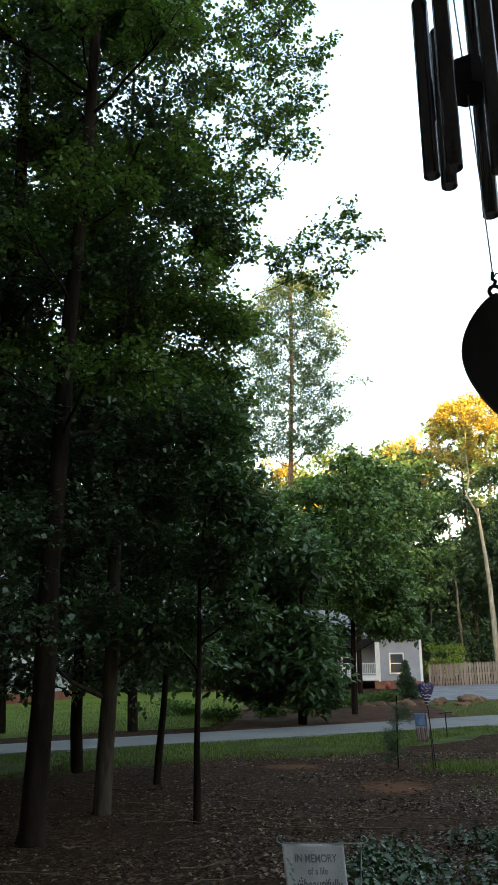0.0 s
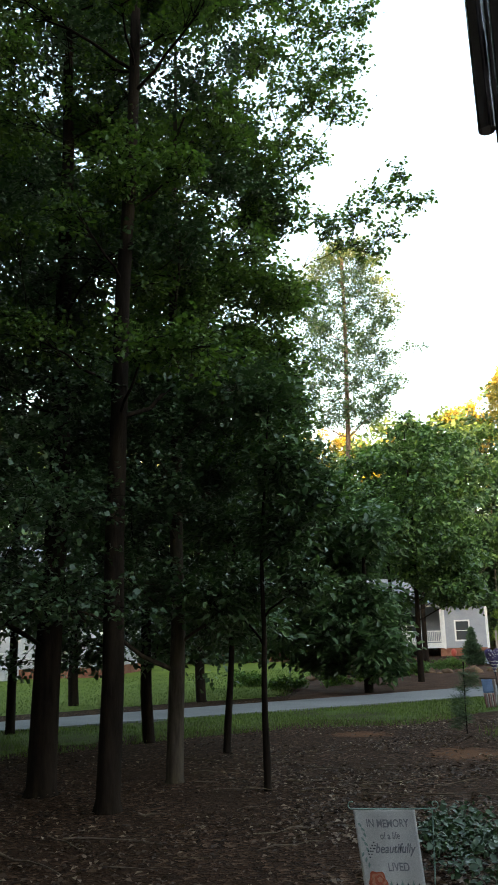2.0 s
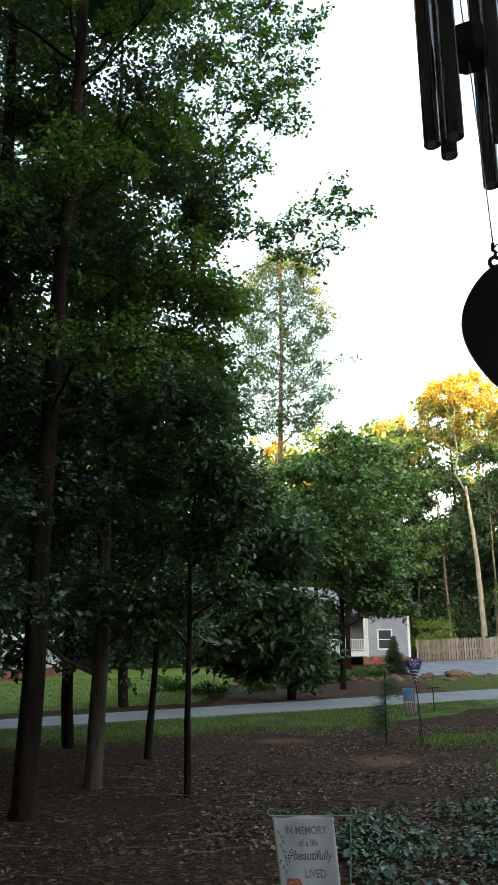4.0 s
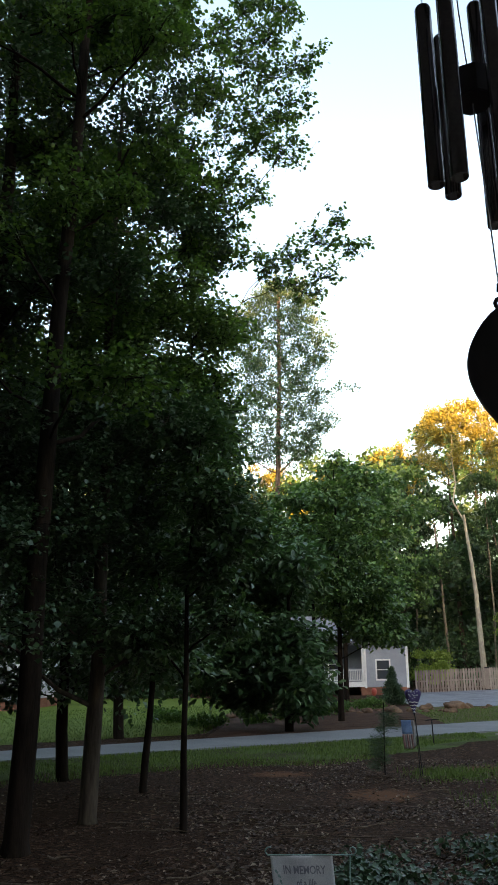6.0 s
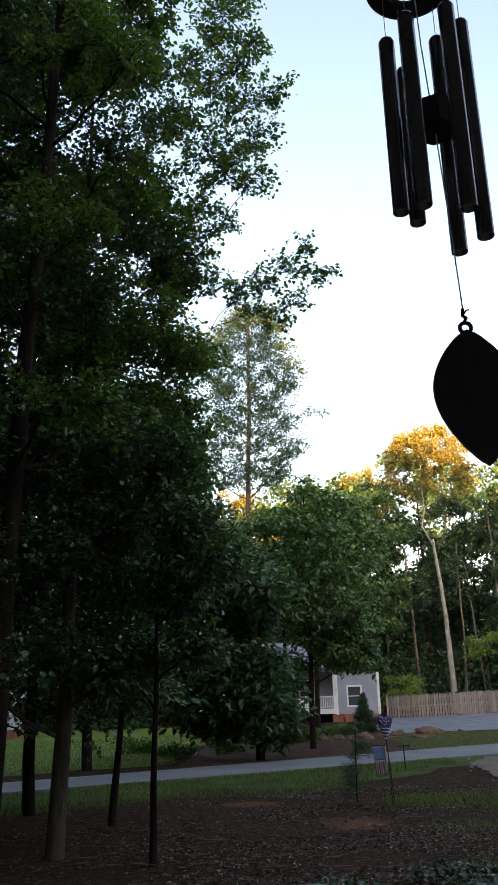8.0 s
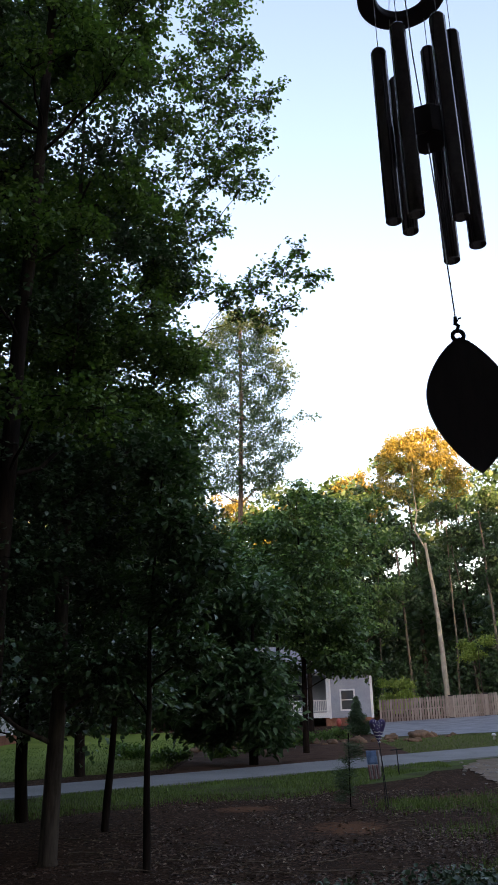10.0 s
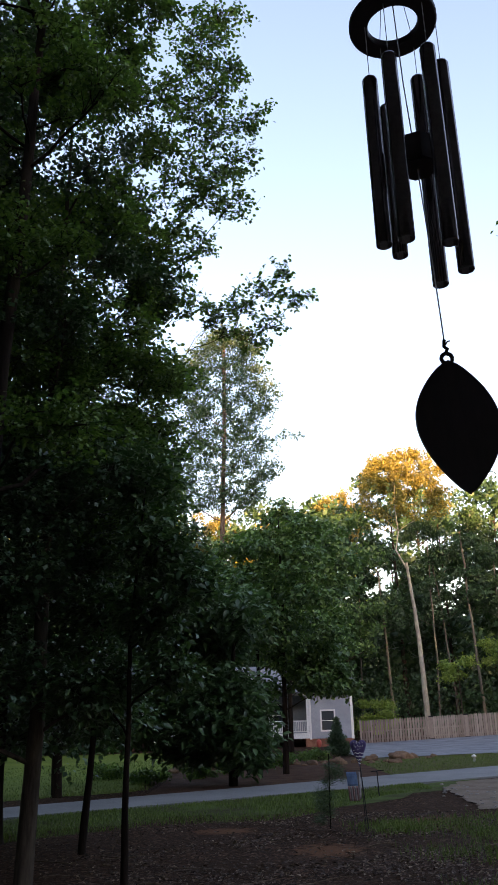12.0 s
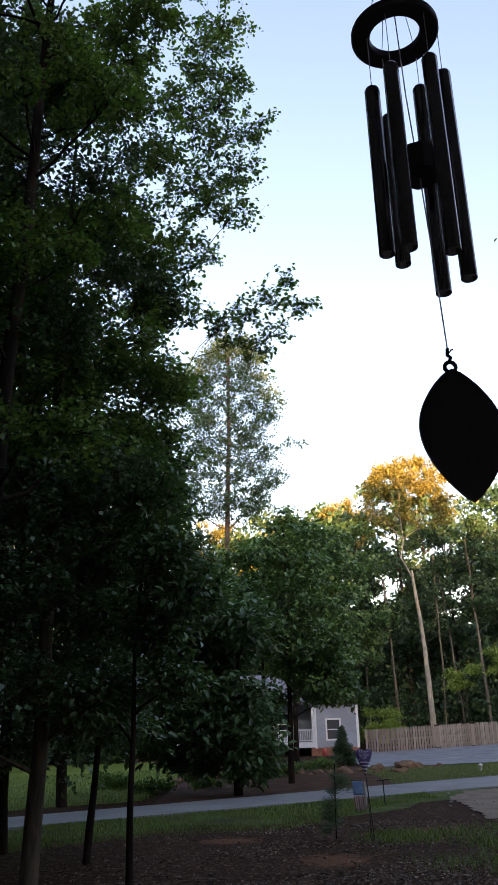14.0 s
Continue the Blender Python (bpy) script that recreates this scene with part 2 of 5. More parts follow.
def tree(name, at, height, radius, lobes, leaves, leaf, leaf_mat, bark, label, seed, lean=(0, 0), twigs=26, broad=0.55, droop=0.5,
         clump=0.16, far=False, group="", simple=False, taper=0.85, stout=0.012, spray=0):
    """A tapered trunk, a limb to each lobe of the crown, twigs in the lobe, leaves in clumps along the twigs.
    lobes: (x, y, z, rx, ry, rz, share) from the foot of the tree. spray: side twigs on each twig, with the leaves close along them."""
    rng = np.random.default_rng(seed)
    root = empty(name, pose(*at))
    height = min(height, max(lb[2] for lb in lobes) + 0.1)
    tk = np.linspace(0, 1, 12)
    sway = np.cumsum(rng.normal(0, 0.012, (12, 2)), 0) * height * 0.2
    sway -= sway[0]
    trunk = np.stack([lean[0] * tk ** 1.3 + sway[:, 0], lean[1] * tk ** 1.3 + sway[:, 1], tk * height - 0.1], 1)
    rad = radius * (1 - taper * tk) + radius * 0.45 * np.exp(-tk * height / 0.35)
    trunk = np.insert(trunk, 1, trunk[0] + (trunk[1] - trunk[0]) * np.array([0.15]), 0)
    rad = np.insert(rad, 1, radius * 1.02)
    tubes("trunk", [(trunk, rad)], bark, root, sides=12)

    def on_trunk(z):
        z = min(max(z, 0.2), height * 0.97)
        return np.array([np.interp(z, trunk[:, 2], trunk[:, i]) for i in (0, 1, 2)]), np.interp(z, trunk[:, 2], rad)

    paths, fine, spots, outs = [], [], [], []
    nodes = [np.r_[on_trunk(z)] for z in np.arange(0.12 * height, 0.95 * height, 0.35)]
    node_p, node_r = [np.array(n[:3]) for n in nodes], [float(n[3]) for n in nodes]
    total = sum(lb[6] for lb in lobes)
    for cx, cy, cz, rx, ry, rz, share in sorted(lobes, key=lambda b: math.hypot(b[0] - lean[0] * b[2] / height, b[1] - lean[1] * b[2] / height)):
        c = np.array([cx, cy, cz])
        pp = np.array(node_p)
        flat = np.hypot(pp[:, 0] - cx, pp[:, 1] - cy)
        cost = np.linalg.norm(pp - c, axis=1) + 2.5 * np.clip(pp[:, 2] + 0.5 * flat - cz, 0, None)
        b = int(np.argmin(cost))
        a, ra = pp[b], node_r[b]
        limb = bent(rng, a, c, 6, 0.16)
        rl = max(0.008, min(ra * 0.66, 0.008 + stout * np.linalg.norm(c - a)))
        paths.append((limb, np.linspace(rl, rl * 0.4, 6)))
        for n in (2, 3, 4, 5):
            node_p.append(limb[n])
            node_r.append(rl * (1 - 0.12 * n))
        k = max(4, int(twigs * (0.5 + share / total * len(lobes) * 0.5)))
        per = int(leaves * share / total / k)
        for _ in range(k):
            u = rng.normal(0, 1, 3)
            u /= np.linalg.norm(u)
            tip = c + u * np.array([rx, ry, rz]) * rng.uniform(0.45, 1.0)
            s0 = limb[rng.integers(2, 6)] * 0.6 + c * 0.4
            tw = bent(rng, s0, tip, 4, 0.2)
            if not far:
                fine.append((tw, np.linspace(rl * 0.25 + 0.003, 0.003, 4)))
            if spray:
                f = rng.uniform(0.3, 1.0, spray) * 2.999
                i0 = f.astype(int)
                foot = tw[i0] + (tw[i0 + 1] - tw[i0]) * (f - i0)[:, None]
                way = rng.normal(0, 1, (spray, 3)) * np.array([1, 1, 0.55]) + 0.9 * (tip - s0) / (np.linalg.norm(tip - s0) + 1e-6)
                way *= (0.55 * (rx + ry) / 2 * rng.uniform(0.5, 1.1, spray) / np.linalg.norm(way, axis=1))[:, None]
                if not far and not simple:
                    fine += [(np.array([a0, a0 + w0]), np.array([0.003, 0.0015])) for a0, w0 in zip(foot, way)]
                which = rng.integers(0, spray, per)
                spots.append(foot[which] + way[which] * rng.uniform(0.15, 1.05, per)[:, None] + rng.normal(0, leaf * 0.6, (per, 3)))
                outs.append(np.repeat(u[None] * np.array([1, 1, 0.3]), per, 0))
                continue
            f = rng.uniform(0.25, 1.05, per) ** 0.7 * 3
            i0 = np.clip(f.astype(int), 0, 2)
            p = tw[i0] + (tw[i0 + 1] - tw[i0]) * (f - i0)[:, None]
            sp = clump * (rx + ry + rz) / 3 + leaf * 0.4
            p = p + rng.normal(0, sp, (per, 3)) * np.array([1, 1, 0.7])
            spots.append(p)
            outs.append(np.repeat(u[None] * np.array([1, 1, 0.3]), per, 0))
    tagged(tubes("branchwork", paths, bark, root, sides=5), kind="stuff")
    if fine:
        tagged(tubes("twigwork", fine, bark, root, sides=3), kind="stuff")
    p, o = np.concatenate(spots), np.concatenate(outs)
    keep = p[:, 2] > 0.04
    p, o = p[keep], o[keep]
    v, q = diamond_arrays(rng, p, leaf, broad) if far else leaf_arrays(rng, p, leaf, broad, droop, outward=o, simple=simple)
    quads_ob("crown", v, q, leaf_mat, root)
    return tagged(root, label, "tree", group)


def patch(name, outline, z, mat, label="", seed=1, wobble=0.25, step=0.5):
    """A thin irregular sheet on the ground."""
    rng = random.Random(seed)
    pts = []
    for (x0, y0), (x1, y1) in zip(outline, outline[1:] + outline[:1]):
        k = max(1, int(math.hypot(x1 - x0, y1 - y0) / step))
        for i in range(k):
            pts.append((x0 + (x1 - x0) * i / k + rng.uniform(-wobble, wobble), y0 + (y1 - y0) * i / k + rng.uniform(-wobble, wobble), z))
    bm = bmesh.new()
    f = bm.faces.new([bm.verts.new(p) for p in pts])
    bmesh.ops.triangulate(bm, faces=[f])
    ob = part(name, bm, mat)
    return tagged(ob, label, "ground", kind="structure")


def leaf_cloud(name, x, y, z, n, size, mat, label, seed, category="undergrowth", even=0.0):
    """Loose foliage filling a box, thinner towards an uneven top."""
    rng = np.random.default_rng(seed)
    px, py = rng.uniform(*x, n), rng.uniform(*y, n)
    top = 0.62 + 0.38 * (np.sin(px * 0.31 + seed) * 0.5 + np.sin(px * 0.83 + 2 * seed) * 0.35 + np.sin(px * 2.1 + py) * 0.25)
    pz = z[0] + (z[1] - z[0]) * rng.random(n) * np.maximum(np.clip(top, 0.25, 1.1), even)
    pz += np.array([ground_z(a, b) for a, b in zip(px, py)])
    v, q = diamond_arrays(rng, np.stack([px, py, pz], 1), size)
    return tagged(quads_ob(name, v, q, mat), label, category, kind="stuff")

# ---------------------------------------------------------------- ground, road, beds
SOIL, sn, sl, sb = material("leaf_litter_soil", 0.95)
vor = sn.new("ShaderNodeTexVoronoi")
vor.inputs["Scale"].default_value, vor.inputs["Randomness"].default_value = 24.0, 1.0
stc = sn.new("ShaderNodeTexCoord")
swarp = noise_node(sn, sl, 6.0, 3)
sadd = sn.new("ShaderNodeVectorMath")
sadd.operation = "MULTIPLY_ADD"
sadd.inputs[1].default_value = (0.25, 0.25, 0.25)
sl.new(swarp.outputs["Color"], sadd.inputs[0])
sl.new(stc.outputs["Object"], sadd.inputs[2])
sl.new(sadd.outputs[0], vor.inputs["Vector"])
sbig = noise_node(sn, sl, 0.7, 4)
sfine = noise_node(sn, sl, 55.0, 5)
bits = ramp(sn, sl, vor.outputs["Color"], [(0.2, (0.012, 0.006, 0.003)), (0.45, (0.032, 0.015, 0.008)), (0.72, (0.085, 0.042, 0.023)), (0.92, (0.19, 0.115, 0.072))])
dirt = mixed(sn, sl, (0.02, 0.0095, 0.005), (0.055, 0.026, 0.013), sfine.outputs[0])
sl.new(mixed(sn, sl, dirt, bits.outputs[0], ramp(sn, sl, sbig.outputs[0], [(0.35, (0.25, 0.25, 0.25)), (0.65, (0.95, 0.95, 0.95))]).outputs[0]), sb.inputs["Base Color"])
soil_colour = sb.inputs["Base Color"].links[0].from_socket
clay = mixed(sn, sl, (0.11, 0.047, 0.022), (0.21, 0.095, 0.048), sfine.outputs[0])
for place, size in (((1.05, 13.5, 0), (1.25, 1.5, 9)), ((-0.6, 16.1, 0), (1.3, 1.0, 9)), ((3.4, 16.5, 0), (1.5, 2.4, 9))):
    off = sn.new("ShaderNodeVectorMath")
    off.operation, off.inputs[1].default_value = "SUBTRACT", place
    sl.new(stc.outputs["Object"], off.inputs[0])
    div = sn.new("ShaderNodeVectorMath")
    div.operation, div.inputs[1].default_value = "DIVIDE", size
    sl.new(off.outputs[0], div.inputs[0])
    far_off = sn.new("ShaderNodeVectorMath")
    far_off.operation = "LENGTH"
    sl.new(div.outputs[0], far_off.inputs[0])
    edge = sn.new("ShaderNodeMath")
    edge.operation = "ADD"
    sl.new(far_off.outputs["Value"], edge.inputs[0])
    sl.new(swarp.outputs[0], edge.inputs[1])
    soil_colour = mixed(sn, sl, soil_colour, clay, ramp(sn, sl, edge.outputs[0], [(0.75, (0.85, 0.85, 0.85)), (1.0, (0, 0, 0))]).outputs[0])
sl.new(soil_colour, sb.inputs["Base Color"])
bump(sn, sl, sb, vor.outputs["Distance"], 0.8, 0.03)
GRASS_SOIL = surface("turf", (0.055, 0.05, 0.022), (0.085, 0.13, 0.03), 0.9, 40, 0.95, bumps=0.8, dist=0.03)
LAWN = surface("lawn_turf", (0.085, 0.125, 0.02), (0.14, 0.19, 0.032), 0.25, 20, 0.95, bumps=0.7, dist=0.03)
MULCH = surface("brown_mulch", (0.05, 0.026, 0.017), (0.11, 0.06, 0.04), 1.2, 25, 0.95, bumps=0.8, dist=0.03)
ASPHALT = surface("weathered_asphalt", (0.2, 0.2, 0.2), (0.27, 0.27, 0.265), 0.6, 90, 0.9, bumps=0.4, dist=0.006)
GRAVEL = surface("blue_grey_gravel", (0.17, 0.18, 0.2), (0.3, 0.31, 0.33), 0.8, 30, 0.95, bumps=0.9, dist=0.02)

gx = np.concatenate([np.linspace(-900, -60, 12), np.linspace(-50, 50, 60), np.linspace(60, 900, 12)])
gy = np.concatenate([np.linspace(-900, -60, 10), np.linspace(-50, 100, 90), np.linspace(115, 1200, 14)])
X, Y = np.meshgrid(gx, gy)
Z = np.zeros_like(X)
Z += np.clip((Y - 68) / 60, 0, 1) * 3.0 + 0.033 * np.clip(X - 8, 0, 40) * np.clip((Y - 42) / 22, 0, 1)
vs = np.stack([X, Y, Z], -1).reshape(-1, 3)
r_, c_ = len(gy), len(gx)
i_ = (np.arange(r_ - 1)[:, None] * c_ + np.arange(c_ - 1)[None]).ravel()
ground = quads_ob("ground", vs, np.stack([i_, i_ + 1, i_ + c_ + 1, i_ + c_], 1), SOIL)
tagged(ground, "bare brown soil under leaf litter and twigs", "ground", kind="structure")


def ground_z(x, y):
    return float(np.clip((y - 68) / 60, 0, 1) * 3.0 + 0.033 * np.clip(x - 8, 0, 40) * np.clip((y - 42) / 22, 0, 1))


# the lane: two edges that part slightly, from lower left to upper right
def lane_y(x, far):
    return (24.95 + 0.765 * (x + 1.2) if far else 22.45 + 0.665 * x) if x > -30 else 0


def strip(name, xs, near, far, z, mat, label, category, thick=0.0, wob=0.0, seed=3):
    rng = random.Random(seed)
    v, f, n = [], [], 10
    for x in xs:
        a, b = near(x) + rng.uniform(-wob, wob), far(x) + rng.uniform(-wob, wob)
        v.append((x, a, ground_z(x, a) + z - thick))
        v += [(x, a + (b - a) * k / (n - 3), ground_z(x, a + (b - a) * k / (n - 3)) + z) for k in range(n - 2)]
        v.append((x, b, ground_z(x, b) + z - thick))
    for k in range(len(xs) - 1):
        i = n * k
        f += [(i + j, i + n + j, i + n + j + 1, i + j + 1) for j in range(n - 1)]
    return tagged(mesh_ob(name, v, f, mat), label, category, kind="structure")


xs = [x * 0.5 for x in range(-60, 121)]
near_edge = lambda x: lane_y(x, False)
far_edge = lambda x: lane_y(x, True)
strip("road", xs, near_edge, far_edge, 0.05, ASPHALT, "narrow pale grey asphalt lane with soft grass edges", "road", 0.06, 0.04)
strip("grass_verge", xs, lambda x: near_edge(x) - 3.7 - 0.9 * math.sin(x * 0.55) - (0.0 if x < 1 else min(2.0, (x - 1) * -0.5)), lambda x: near_edge(x) + 0.1, 0.012, GRASS_SOIL,
      "mown green grass verge along the lane", "grass", 0, 0.55, 5)
strip("mulch_bed", [x * 0.5 for x in range(-6, 13)], lambda x: far_edge(x) - 0.05, lambda x: far_edge(x) + 14, 0.02, MULCH, "brown mulch bank with stones", "flower bed", 0, 0.25, 6)
strip("lawn", [x * 0.5 for x in range(-70, -6)], lambda x: far_edge(x) + 2.6, lambda x: 58.0, 0.016, LAWN, "bright green mown lawn before a house", "lawn", 0, 0.25, 7)
strip("gravel_drive", [x * 0.5 for x in range(10, 90)], lambda x: 42.0 + (x - 6.5) * 0.25, lambda x: 65.4, 0.06, GRAVEL, "blue-grey gravel parking area by a wooden fence", "driveway", 0, 0.2, 8)
strip("grass_bank", [x * 0.5 for x in range(9, 90)], lambda x: far_edge(x) + 0.1, lambda x: 42.6 + (x - 6.5) * 0.25, 0.03, surface("dry_rough_grass", (0.055, 0.06, 0.02), (0.13, 0.115, 0.05), 1.6, 14, 0.95, bumps=0.9, dist=0.05), "rough grass strip between lane and gravel", "grass", 0, 0.3, 9)
patch("gravel_patch", [(4.6, 18.2), (6.4, 18.6), (9.5, 24.5), (9.5, 28.0), (5.9, 25.9), (5.0, 23.6), (4.8, 20.5)], 0.03, surface("pale_gravel", (0.15, 0.11, 0.078), (0.26, 0.2, 0.15), 1.5, 30, 0.95, bumps=0.9, dist=0.02),
      "pale gravel at the end of a drive", 13, 0.09, 0.22)

# ---------------------------------------------------------------- trees
R = random.Random(5)


def cloud_lobes(seed, n, x, y, z, r, share=1.0):
    """n lobes scattered through the box x, y, z (pairs), radii in the pair r."""
    g = random.Random(seed)
    out = []
    for _ in range(n):
        k = g.uniform(*r)
        out.append((g.uniform(*x), g.uniform(*y), g.uniform(*z), k * g.uniform(0.9, 1.3), k * g.uniform(0.9, 1.3), k * g.uniform(0.55, 0.85), share * k * k))
    return out


def plates(lobes, k=0.5):
    """The same lobes pressed into level layers."""
    return [(x, y, z, rx * 1.15, ry * 1.15, rz * k, s) for x, y, z, rx, ry, rz, s in lobes]


def clear_of(lobes, gaps):
    """Leaves out the lobes that fill the gaps, each gap (x, z, radius)."""
    return [b for b in lobes if all(math.hypot(b[0] - x, b[2] - z) > r + 0.5 * b[3] for x, z, r in gaps)]


# the oak whose boughs reach out to the open sky
SKY_GAPS = [(0.67, 8.95, 0.3), (1.95, 7.98, 0.3), (0.2, 11.8, 0.2)]
oak_lobes = cloud_lobes(1, 96, (-2.4, 2.1), (0.0, 3.4), (5.6, 17.0), (0.36, 0.66)) + cloud_lobes(51, 24, (-1.6, 1.6), (-1.3, -0.3), (5.0, 14), (0.34, 0.55)) + cloud_lobes(55, 22, (0.2, 2.2), (1.5, 3.2), (4.2, 7.4), (0.36, 0.6))
oak_lobes = clear_of(oak_lobes, SKY_GAPS)
oak_lobes += cloud_lobes(56, 14, (-0.8, 1.4), (0.5, 3.0), (6.4, 7.9), (0.4, 0.6))
# open sprays on the sunny side
for x, z, r, s in ((2.9, 14.9, 0.6, 0.4), (2.5, 14.2, 0.6, 0.4), (2.95, 13.5, 0.42, 0.22), (2.4, 13.6, 0.5, 0.3), (2.75, 12.85, 0.45, 0.26), (3.4, 12.4, 0.42, 0.2), (2.8, 12.0, 0.5, 0.3), (2.3, 12.5, 0.55, 0.35), (3.2, 11.45, 0.42, 0.2), (2.6, 11.2, 0.5, 0.3),
                   (3.0, 10.5, 0.4, 0.18), (2.5, 10.6, 0.42, 0.22), (2.0, 10.9, 0.55, 0.35), (2.45, 9.75, 0.36, 0.14), (2.05, 10.0, 0.42, 0.22), (2.05, 9.2, 0.36, 0.16), (1.6, 9.6, 0.5, 0.3), (1.55, 8.8, 0.4, 0.2), (2.35, 8.6, 0.33, 0.12),
                   (4.1, 8.72, 0.3, 0.085), (3.82, 9.15, 0.26, 0.07), (3.55, 8.75, 0.36, 0.14), (3.55, 8.1, 0.3, 0.1), (3.3, 7.72, 0.28, 0.09), (3.1, 8.4, 0.36, 0.15), (2.75, 8.3, 0.33, 0.13), (2.95, 7.95, 0.28, 0.09), (1.3, 7.5, 0.5, 0.3), (1.7, 7.0, 0.5, 0.32), (1.75, 6.2, 0.5, 0.32), (1.9, 5.3, 0.45, 0.26)):
    oak_lobes.append((x, 3.05, z, r * 1.1, r * 1.1, r * 0.85, s * 0.62))
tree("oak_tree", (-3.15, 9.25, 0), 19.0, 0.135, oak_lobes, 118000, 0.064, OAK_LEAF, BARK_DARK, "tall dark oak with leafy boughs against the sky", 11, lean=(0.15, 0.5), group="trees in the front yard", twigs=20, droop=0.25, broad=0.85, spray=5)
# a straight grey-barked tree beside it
tree("hickory_tree", (-2.87, 11.1, 0), 17.0, 0.115, clear_of(cloud_lobes(2, 48, (-1.7, 1.3), (-1.2, 1.4), (4.4, 12), (0.4, 0.7)), [(0.39, 8.95, 0.3), (0.0, 11.8, 0.2)]) + cloud_lobes(52, 14, (-1.6, 1.3), (-1.4, 1.6), (1.9, 5.2), (0.45, 0.7)), 52000, 0.066, SHADE_TONED_LEAF, BARK_GREY,
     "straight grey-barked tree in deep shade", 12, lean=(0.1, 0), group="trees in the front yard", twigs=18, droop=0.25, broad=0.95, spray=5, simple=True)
tree("oak_tree", (-4.33, 10.2, 0), 18.0, 0.185, cloud_lobes(3, 104, (-3.7, 1.3), (-0.8, 2.4), (3.6, 14.2), (0.42, 0.8)) + cloud_lobes(53, 22, (-3.2, 1.8), (-1.8, 1.2), (1.8, 4.8), (0.45, 0.8)), 88000, 0.066, SHADE_TONED_LEAF, BARK_DARK,
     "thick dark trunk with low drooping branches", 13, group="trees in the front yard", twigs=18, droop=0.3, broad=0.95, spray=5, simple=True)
tree("maple_tree", (-4.4, 15.2, 0), 14.0, 0.11, cloud_lobes(4, 32, (-2.5, 2.0), (-1, 1), (1.9, 11), (0.7, 1.2)) + plates(cloud_lobes(24, 16, (-2.6, 2.2), (-1, 1), (1.4, 2.5), (0.4, 0.7)), 0.6), 30000, 0.105, SHADE_TONED_LEAF, BARK_DARK,
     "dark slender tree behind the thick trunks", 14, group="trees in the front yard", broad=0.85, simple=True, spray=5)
tree("maple_tree", (-7.8, 16.7, 0), 15.0, 0.1, cloud_lobes(5, 38, (-3, 2.4), (-1, 1), (2.5, 13), (0.8, 1.3)), 28000, 0.115, SHADE_TONED_LEAF, BARK_DARK,
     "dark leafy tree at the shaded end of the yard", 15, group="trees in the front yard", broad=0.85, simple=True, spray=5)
# oak added overhead, out of view, to cut skylight on the left yard
shade_canopy = cloud_lobes(58, 56, (-4.5, 4.2), (-5.0, 2.4), (8.5, 17.0), (1.0, 1.6))
tree("oak_tree", (-5.4, 2.4, 0), 17.5, 0.24, shade_canopy, 40000, 0.37, OAK_LEAF, BARK_DARK, "unseen wide oak added to shade the porch end of the yard", 58, group="trees in the front yard", broad=0.8, simple=True)
# side trees added to darken the yard; only the first stands in view
for k, (x, y, h) in enumerate(((-9.5, 11.0, 15), (-10.0, 5.0, 14), (-11.5, 6.0, 16), (-10.5, -0.5, 15), (-13.5, 12.0, 16), (-14.5, 0.0, 16))):
    tree("maple_tree", (x, y, 0), h, 0.14, cloud_lobes(90 + k, 26, (-2.6, 2.6), (-2.4, 2.4), (2.0, h), (0.9, 1.5)), 22000 if k == 0 else 15000, 0.12 if k == 0 else 0.44, SHADE_TONED_LEAF, BARK_DARK, "dense tree added to shade the wooded side of the yard", 90 + k, group="trees in the front yard", broad=0.8, simple=True)
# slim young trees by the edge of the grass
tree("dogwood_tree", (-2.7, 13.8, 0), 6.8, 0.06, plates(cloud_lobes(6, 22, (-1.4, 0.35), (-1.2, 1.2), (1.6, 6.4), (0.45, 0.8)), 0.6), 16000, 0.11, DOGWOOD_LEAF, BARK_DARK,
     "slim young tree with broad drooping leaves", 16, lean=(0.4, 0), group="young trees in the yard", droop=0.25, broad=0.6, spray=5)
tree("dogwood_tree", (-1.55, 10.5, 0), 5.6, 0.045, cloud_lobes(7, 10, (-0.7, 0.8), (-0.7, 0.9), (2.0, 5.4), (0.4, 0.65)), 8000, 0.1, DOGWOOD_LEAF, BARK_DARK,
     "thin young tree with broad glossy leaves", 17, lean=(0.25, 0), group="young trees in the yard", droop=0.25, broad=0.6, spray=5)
# broad-leaved tree across the lane, leaves hanging almost to the ground
tree("magnolia_tree", (-0.7, 26.6, 0), 6.8, 0.14, plates(cloud_lobes(8, 46, (-3.4, 0.45), (-1.4, 1.8), (1.6, 5.8), (0.6, 1.0)) + cloud_lobes(60, 20, (-3.6, -0.4), (-1.2, 1.2), (0.8, 3.6), (0.5, 0.8)) + cloud_lobes(61, 10, (0.1, 0.95), (-1.2, 0.8), (0.7, 2.2), (0.4, 0.6)), 0.5), 26000, 0.25, DOGWOOD_LEAF, BARK_DARK,
     "low broad-leaved tree hanging over the lane's edge", 18, droop=0.3, broad=0.58, spray=5, twigs=16)
